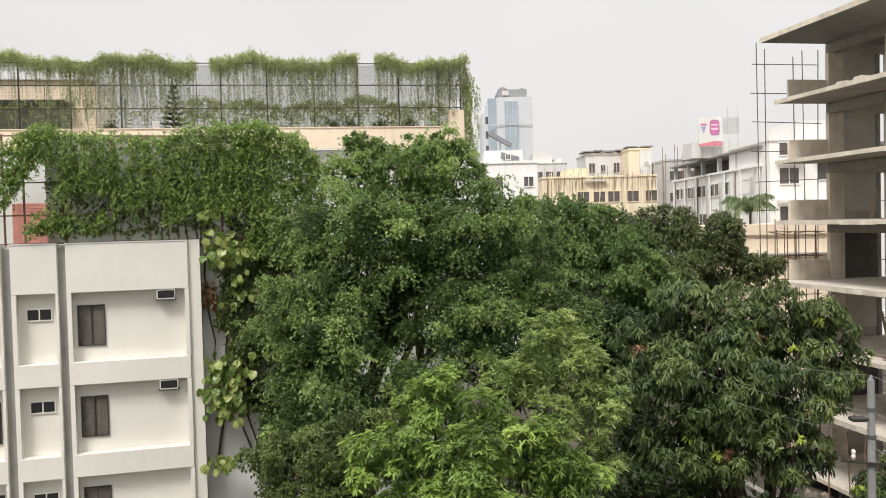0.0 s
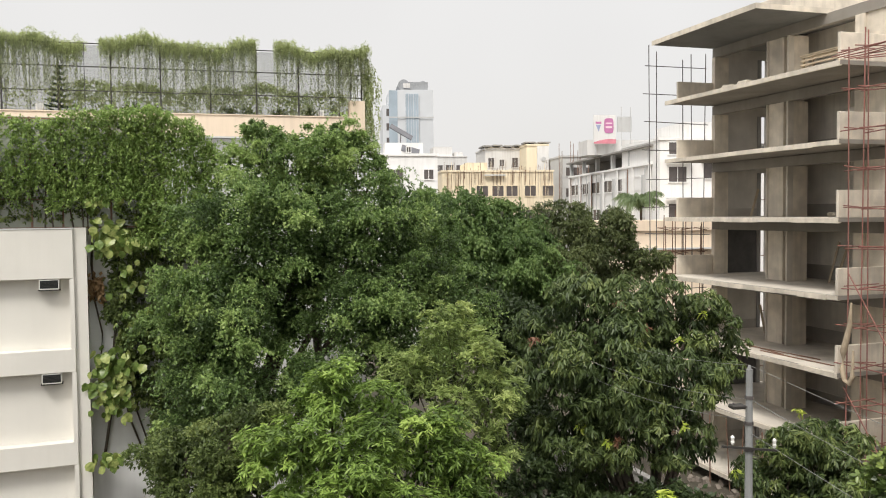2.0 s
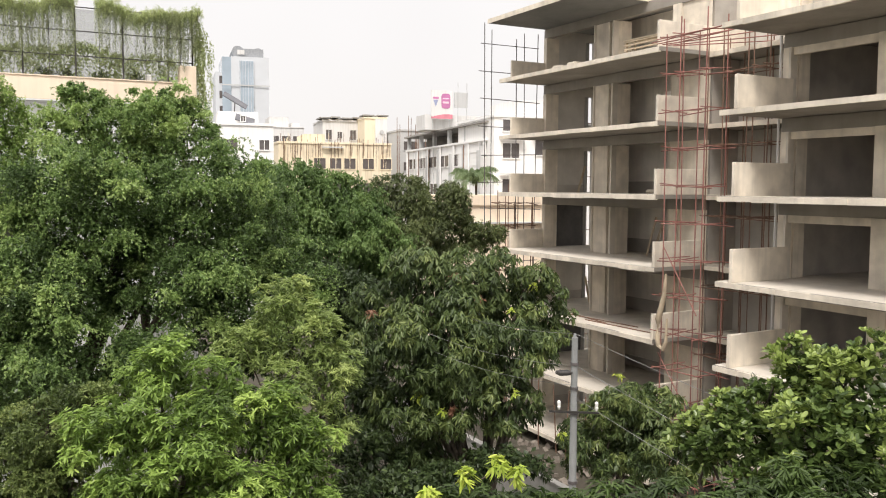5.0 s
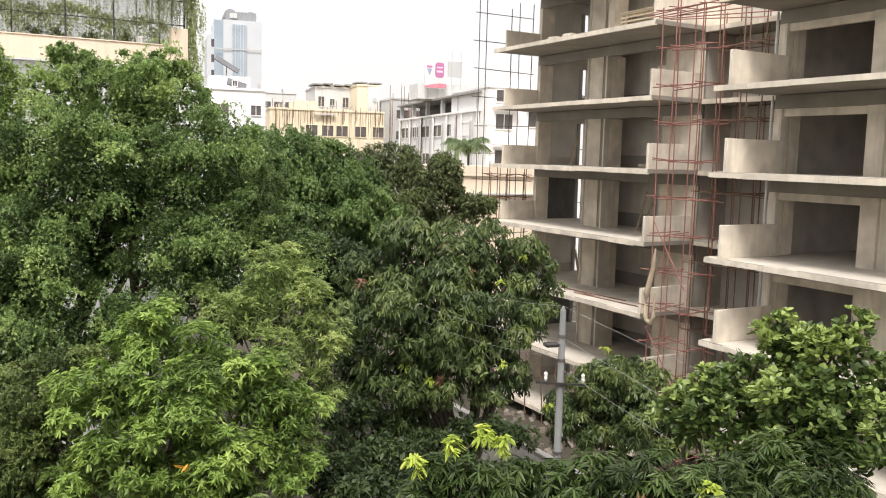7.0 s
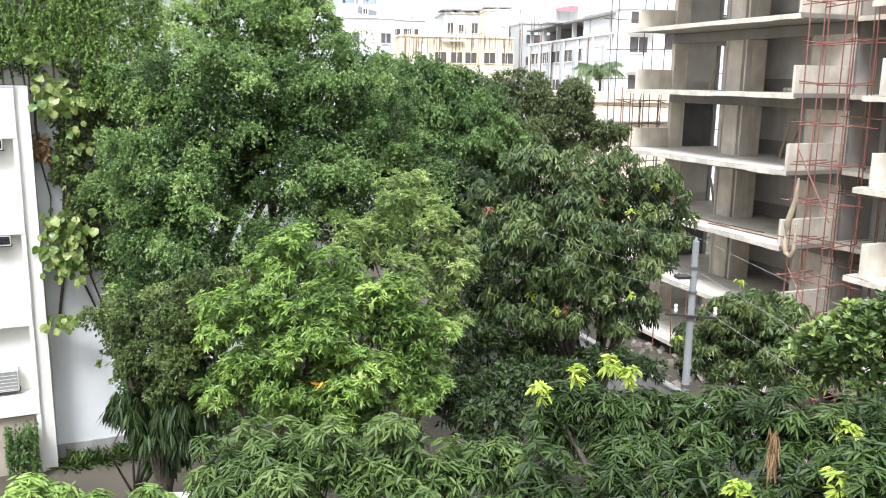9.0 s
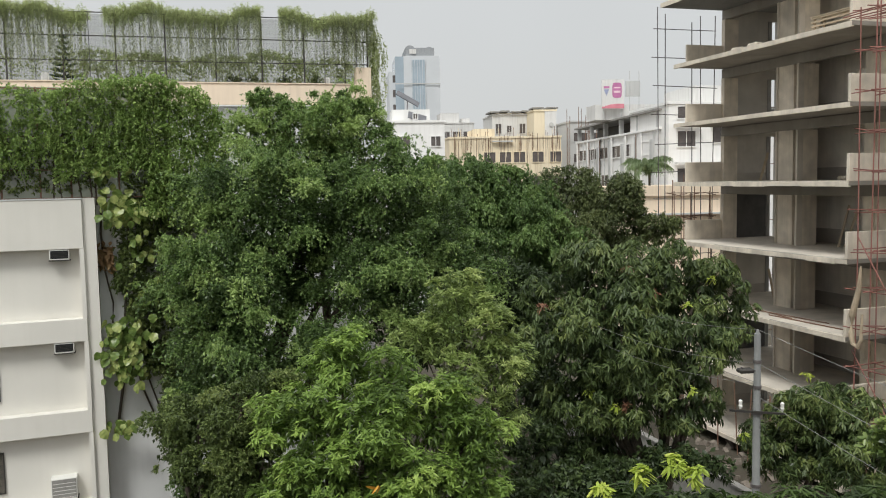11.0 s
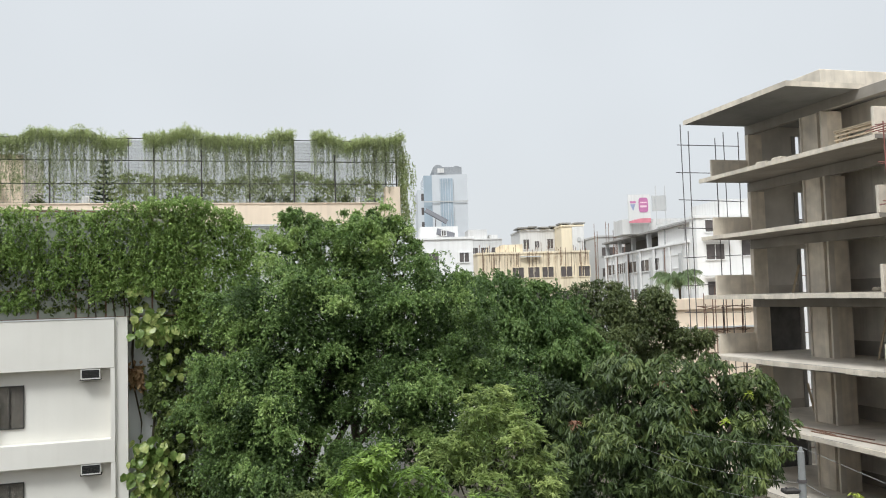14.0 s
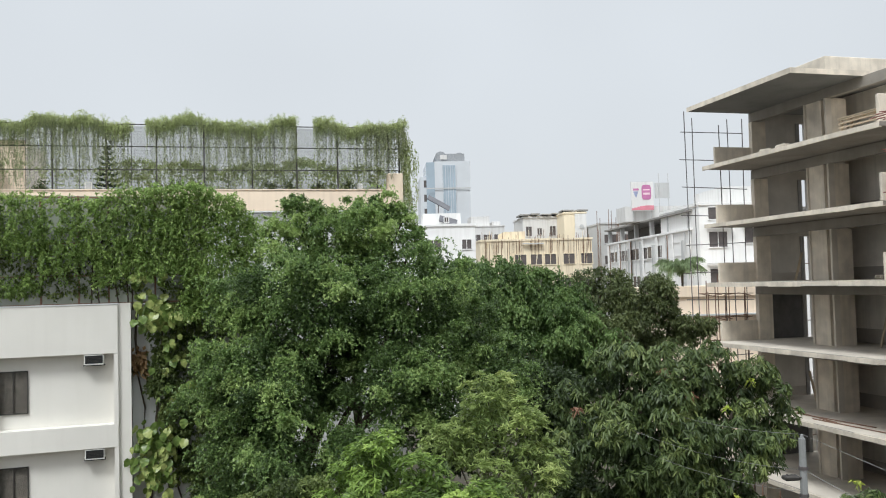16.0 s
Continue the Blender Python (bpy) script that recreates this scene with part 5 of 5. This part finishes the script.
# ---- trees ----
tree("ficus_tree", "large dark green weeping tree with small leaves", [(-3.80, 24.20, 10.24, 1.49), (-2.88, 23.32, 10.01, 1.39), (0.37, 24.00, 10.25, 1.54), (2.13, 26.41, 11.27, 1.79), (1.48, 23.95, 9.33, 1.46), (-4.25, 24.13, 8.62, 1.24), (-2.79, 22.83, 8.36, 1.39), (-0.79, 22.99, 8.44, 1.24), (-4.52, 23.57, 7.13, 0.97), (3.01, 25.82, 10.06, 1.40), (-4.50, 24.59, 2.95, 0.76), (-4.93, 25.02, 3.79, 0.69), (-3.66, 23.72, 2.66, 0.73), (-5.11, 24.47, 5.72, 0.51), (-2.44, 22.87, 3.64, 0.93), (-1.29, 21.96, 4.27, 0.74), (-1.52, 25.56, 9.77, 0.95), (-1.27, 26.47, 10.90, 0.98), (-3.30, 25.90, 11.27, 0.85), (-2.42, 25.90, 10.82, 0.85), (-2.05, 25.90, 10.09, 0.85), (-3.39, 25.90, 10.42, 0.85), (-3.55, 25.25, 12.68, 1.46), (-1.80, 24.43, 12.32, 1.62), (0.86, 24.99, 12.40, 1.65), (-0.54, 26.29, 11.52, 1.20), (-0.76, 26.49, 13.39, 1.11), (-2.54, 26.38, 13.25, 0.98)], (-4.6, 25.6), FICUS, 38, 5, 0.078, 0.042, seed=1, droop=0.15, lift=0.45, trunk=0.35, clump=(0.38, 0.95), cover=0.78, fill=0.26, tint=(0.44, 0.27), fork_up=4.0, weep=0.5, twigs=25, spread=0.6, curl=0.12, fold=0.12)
# Top of the tree above, split off; its lighter tint paints light on it.
tree("ficus_tree", "top shoots of the weeping tree on an added trunk, tinted lighter as if lit", [(-2.54, 26.88, 14.97, 0.82), (-2.61, 26.87, 15.60, 0.33), (-0.36, 27.00, 15.20, 0.73), (-2.55, 26.88, 14.43, 1.18), (-0.84, 26.99, 14.49, 1.55), (0.43, 27.00, 14.36, 1.09), (-2.66, 26.87, 15.69, 0.25), (0.37, 27.00, 15.38, 0.33), (1.25, 26.97, 14.67, 0.29), (-3.47, 26.78, 14.59, 0.29), (-1.41, 26.96, 15.35, 0.29), (-2.20, 26.90, 15.55, 0.30), (-1.90, 26.90, 15.10, 0.45), (0.90, 27.00, 15.30, 0.35), (-0.10, 27.00, 15.75, 0.30), (1.35, 27.00, 14.20, 0.50)], (-0.8, 27.9), FICUS, 38, 5, 0.08, 0.042, seed=31, droop=0.1, lift=0.7, trunk=0.2, clump=(0.22, 0.6), cover=0.75, fill=0.12, tint=(0.66, 0.2), fork_up=8.0, weep=0.4, twigs=22, spread=0.6, curl=0.12, fold=0.12, low=-0.8)
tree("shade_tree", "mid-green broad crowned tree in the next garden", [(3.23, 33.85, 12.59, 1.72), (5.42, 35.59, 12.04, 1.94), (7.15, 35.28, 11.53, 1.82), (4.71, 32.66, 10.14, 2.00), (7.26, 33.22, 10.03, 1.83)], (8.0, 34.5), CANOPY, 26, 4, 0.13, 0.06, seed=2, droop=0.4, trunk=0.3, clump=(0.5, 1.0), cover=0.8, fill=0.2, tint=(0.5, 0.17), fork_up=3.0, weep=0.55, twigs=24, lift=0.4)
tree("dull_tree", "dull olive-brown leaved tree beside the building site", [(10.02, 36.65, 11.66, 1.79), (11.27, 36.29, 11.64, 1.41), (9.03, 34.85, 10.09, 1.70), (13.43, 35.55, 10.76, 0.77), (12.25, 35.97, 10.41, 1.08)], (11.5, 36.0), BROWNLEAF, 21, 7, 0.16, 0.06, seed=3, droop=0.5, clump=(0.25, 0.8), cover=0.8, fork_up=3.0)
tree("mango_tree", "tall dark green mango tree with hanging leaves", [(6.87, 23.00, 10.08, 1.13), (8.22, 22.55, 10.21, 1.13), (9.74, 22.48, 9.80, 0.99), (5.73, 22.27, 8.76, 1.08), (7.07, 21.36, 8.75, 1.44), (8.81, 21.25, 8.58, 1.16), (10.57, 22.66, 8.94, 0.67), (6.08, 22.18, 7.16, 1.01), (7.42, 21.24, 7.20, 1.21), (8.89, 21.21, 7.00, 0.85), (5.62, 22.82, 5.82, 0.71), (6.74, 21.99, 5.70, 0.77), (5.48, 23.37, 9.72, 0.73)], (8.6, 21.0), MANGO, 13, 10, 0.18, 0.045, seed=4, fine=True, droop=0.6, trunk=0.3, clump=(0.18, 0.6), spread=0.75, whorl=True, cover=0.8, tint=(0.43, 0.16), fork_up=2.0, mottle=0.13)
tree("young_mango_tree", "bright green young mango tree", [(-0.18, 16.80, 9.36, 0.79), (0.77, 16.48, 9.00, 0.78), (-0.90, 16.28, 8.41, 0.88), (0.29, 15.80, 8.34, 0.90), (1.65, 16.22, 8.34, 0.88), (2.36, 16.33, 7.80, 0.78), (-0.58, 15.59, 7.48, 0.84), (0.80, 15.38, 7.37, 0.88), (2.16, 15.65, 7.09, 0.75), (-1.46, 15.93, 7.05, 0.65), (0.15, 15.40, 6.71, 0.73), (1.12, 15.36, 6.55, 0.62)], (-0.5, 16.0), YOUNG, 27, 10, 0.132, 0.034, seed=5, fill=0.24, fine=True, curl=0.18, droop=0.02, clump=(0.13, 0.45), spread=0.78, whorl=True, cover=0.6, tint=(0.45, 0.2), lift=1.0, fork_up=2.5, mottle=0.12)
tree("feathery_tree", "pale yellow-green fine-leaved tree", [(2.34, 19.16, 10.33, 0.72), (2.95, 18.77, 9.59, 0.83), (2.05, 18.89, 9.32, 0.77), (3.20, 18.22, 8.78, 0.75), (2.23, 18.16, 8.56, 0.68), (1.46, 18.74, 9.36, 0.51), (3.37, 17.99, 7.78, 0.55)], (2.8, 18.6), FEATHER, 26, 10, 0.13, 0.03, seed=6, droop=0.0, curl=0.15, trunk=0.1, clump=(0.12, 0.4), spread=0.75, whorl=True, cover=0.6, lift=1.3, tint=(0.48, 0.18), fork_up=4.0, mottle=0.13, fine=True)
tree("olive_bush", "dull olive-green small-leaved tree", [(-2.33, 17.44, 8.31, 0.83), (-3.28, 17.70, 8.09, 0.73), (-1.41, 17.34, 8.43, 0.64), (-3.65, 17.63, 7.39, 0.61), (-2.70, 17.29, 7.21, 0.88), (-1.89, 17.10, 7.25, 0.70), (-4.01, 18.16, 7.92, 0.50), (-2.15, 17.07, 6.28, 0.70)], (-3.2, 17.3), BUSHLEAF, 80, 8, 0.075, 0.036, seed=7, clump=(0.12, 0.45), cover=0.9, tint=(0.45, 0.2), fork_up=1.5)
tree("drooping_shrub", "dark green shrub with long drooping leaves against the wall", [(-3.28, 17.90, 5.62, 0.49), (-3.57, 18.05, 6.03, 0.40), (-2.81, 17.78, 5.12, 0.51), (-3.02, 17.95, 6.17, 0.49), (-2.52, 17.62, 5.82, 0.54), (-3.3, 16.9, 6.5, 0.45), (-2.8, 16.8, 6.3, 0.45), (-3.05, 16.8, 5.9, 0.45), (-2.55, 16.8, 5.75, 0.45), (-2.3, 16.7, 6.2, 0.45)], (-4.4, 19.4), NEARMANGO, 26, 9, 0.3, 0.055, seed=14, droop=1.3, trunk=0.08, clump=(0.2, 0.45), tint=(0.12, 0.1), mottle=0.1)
# Shrubs plus filler lobes behind gaps; the low tint paints shade under the crowns.
tree("understory_shrub", "shrubs and added filler leaves under the trees, tinted dark for shade", [(5.24, 27.51, 9.07, 1.32), (5.28, 26.48, 7.41, 1.27), (2.36, 24.89, 8.15, 1.01), (4.00, 26.70, 9.21, 1.09), (5.10, 24.47, 6.49, 1.01), (4.19, 18.53, 5.78, 0.70), (5.23, 18.78, 5.63, 0.72), (6.61, 19.93, 5.28, 0.78), (4.83, 21.46, 5.62, 0.89), (6.28, 22.65, 4.99, 0.79), (7.90, 20.53, 5.64, 0.67), (3.35, 17.69, 5.73, 0.61), (4.11, 16.49, 5.91, 0.69), (8.45, 19.22, 6.06, 0.57), (8.39, 24.18, 8.76, 0.95), (7.95, 23.91, 7.52, 0.93), (8.94, 23.88, 7.64, 0.77)], (3.5, 20.0), MANGO, 18, 6, 0.16, 0.07, seed=12, trunk=0.08, clump=(0.25, 0.5), tint=(0.1, 0.1), mottle=0.1)
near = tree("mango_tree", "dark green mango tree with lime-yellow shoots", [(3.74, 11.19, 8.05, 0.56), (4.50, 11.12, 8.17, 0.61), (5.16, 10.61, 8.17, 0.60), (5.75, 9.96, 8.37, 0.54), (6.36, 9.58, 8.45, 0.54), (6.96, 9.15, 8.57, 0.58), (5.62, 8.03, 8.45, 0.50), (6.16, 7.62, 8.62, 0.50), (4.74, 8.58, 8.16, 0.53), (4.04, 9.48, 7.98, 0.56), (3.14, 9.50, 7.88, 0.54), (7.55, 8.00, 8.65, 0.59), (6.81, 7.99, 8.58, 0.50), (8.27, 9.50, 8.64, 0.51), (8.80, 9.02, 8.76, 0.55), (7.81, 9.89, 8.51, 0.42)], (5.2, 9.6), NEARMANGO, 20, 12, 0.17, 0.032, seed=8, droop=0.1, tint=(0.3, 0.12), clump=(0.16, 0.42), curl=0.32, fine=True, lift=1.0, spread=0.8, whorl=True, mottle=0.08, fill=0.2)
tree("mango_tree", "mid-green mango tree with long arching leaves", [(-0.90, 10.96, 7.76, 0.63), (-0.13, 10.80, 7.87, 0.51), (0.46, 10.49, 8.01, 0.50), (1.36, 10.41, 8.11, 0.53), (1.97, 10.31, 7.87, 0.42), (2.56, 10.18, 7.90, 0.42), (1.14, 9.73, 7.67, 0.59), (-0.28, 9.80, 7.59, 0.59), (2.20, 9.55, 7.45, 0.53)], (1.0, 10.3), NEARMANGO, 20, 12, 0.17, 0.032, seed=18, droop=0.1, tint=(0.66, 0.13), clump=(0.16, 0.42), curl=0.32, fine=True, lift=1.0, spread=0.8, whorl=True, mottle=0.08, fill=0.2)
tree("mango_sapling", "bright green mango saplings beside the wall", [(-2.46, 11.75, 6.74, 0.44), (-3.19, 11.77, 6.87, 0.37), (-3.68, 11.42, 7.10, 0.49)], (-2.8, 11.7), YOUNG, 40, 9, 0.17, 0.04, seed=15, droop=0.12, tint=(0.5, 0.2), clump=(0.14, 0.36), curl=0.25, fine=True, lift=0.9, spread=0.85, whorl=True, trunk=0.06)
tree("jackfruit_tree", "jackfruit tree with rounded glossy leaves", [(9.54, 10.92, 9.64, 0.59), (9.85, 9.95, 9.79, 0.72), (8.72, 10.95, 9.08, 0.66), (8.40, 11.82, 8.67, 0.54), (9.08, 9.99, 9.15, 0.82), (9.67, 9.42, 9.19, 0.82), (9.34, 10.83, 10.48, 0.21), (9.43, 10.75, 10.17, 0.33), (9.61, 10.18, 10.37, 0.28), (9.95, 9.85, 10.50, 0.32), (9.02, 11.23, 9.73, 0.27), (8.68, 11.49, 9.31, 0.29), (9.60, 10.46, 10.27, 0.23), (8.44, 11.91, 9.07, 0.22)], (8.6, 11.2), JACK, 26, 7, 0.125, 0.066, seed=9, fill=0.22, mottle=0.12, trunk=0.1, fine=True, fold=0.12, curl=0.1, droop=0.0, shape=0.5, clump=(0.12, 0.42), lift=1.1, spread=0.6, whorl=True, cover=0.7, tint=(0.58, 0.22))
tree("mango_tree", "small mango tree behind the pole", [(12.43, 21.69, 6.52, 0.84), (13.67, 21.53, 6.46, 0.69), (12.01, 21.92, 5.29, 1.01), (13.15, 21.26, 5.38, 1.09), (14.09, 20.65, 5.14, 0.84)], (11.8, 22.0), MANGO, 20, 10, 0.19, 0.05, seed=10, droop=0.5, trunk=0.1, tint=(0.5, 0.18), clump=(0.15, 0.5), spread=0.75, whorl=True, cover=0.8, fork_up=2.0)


def rosettes(name, label, lobes, mat, parent, per, length, width, seed, droop=0.3):
    rng = np.random.default_rng(seed)
    c, a = [], []
    for x, y, z, r in lobes:
        n = max(3, int(r * 60))
        d = unit(rng.normal(0, 1, (n, 3)) + np.array([0, 0, 0.6]))
        c.append(np.array([x, y, z]) + d * r * 0.8)
        a.append(d)
    c, a = np.concatenate(c), np.concatenate(a)
    bb, w, L, W, tt = sprays(rng, c, unit(a + np.array([0, 0, 0.5])), per, length, width, 0.7, droop, rng.uniform(0.2, 0.8, len(c)), whorl=True)
    o = new(name, leaf_mesh(name, bb, w, L, W, tt, rng, mat, curl=0.3, fine=True))
    o.parent = parent
    return tagged(o, label, kind="stuff")


REDLEAF = leaf_material("red_shoot_leaf", (0.15, 0.075, 0.045), (0.23, 0.115, 0.07), (0.30, 0.16, 0.10))
DRYORANGE = leaf_material("orange_leaf", (0.5, 0.22, 0.03), (0.6, 0.3, 0.04), (0.65, 0.36, 0.06))
rosettes("fresh_shoot", "bright lime-yellow fresh shoots", [(3.30, 10.81, 8.74, 0.17), (3.84, 10.73, 9.00, 0.15), (4.27, 10.68, 9.14, 0.17), (4.53, 10.57, 9.02, 0.15), (4.85, 8.05, 8.51, 0.16), (5.65, 7.52, 8.84, 0.19), (6.66, 8.76, 8.80, 0.16), (6.77, 8.42, 8.70, 0.10)], LIME, near, 10, 0.13, 0.042, 41, droop=0.2)
rosettes("dry_tuft", "brown withered leaf tuft", [(5.26, 8.15, 9.14, 0.08), (5.28, 8.15, 8.95, 0.07), (5.29, 8.15, 8.78, 0.05)], DRYLEAF, near, 12, 0.17, 0.016, 42, droop=2.2)
tall_mango = bpy.data.objects["mango_tree"]
rosettes("yellow_leaves", "scattered yellowing leaves", [(7.68, 21.89, 9.90, 0.13), (6.11, 21.13, 7.42, 0.15), (5.17, 22.00, 9.37, 0.12), (8.90, 21.42, 9.57, 0.13), (6.62, 20.46, 7.20, 0.12), (8.55, 20.27, 7.57, 0.13), (10.40, 21.08, 6.00, 0.16), (11.97, 20.80, 7.66, 0.15), (9.64, 21.54, 10.25, 0.11)], LIME, tall_mango, 3, 0.15, 0.045, 43)
rosettes("red_shoot", "rusty red young shoots", [(5.00, 21.63, 9.63, 0.15), (7.48, 21.96, 10.52, 0.13), (8.01, 21.46, 9.93, 0.11), (6.86, 20.27, 7.24, 0.10)], REDLEAF, tall_mango, 5, 0.18, 0.045, 44)
rosettes("orange_leaf", "single withered orange leaf", [(0.37, 14.20, 7.77, 0.03)], DRYORANGE, bpy.data.objects["young_mango_tree"], 1, 0.22, 0.08, 45)
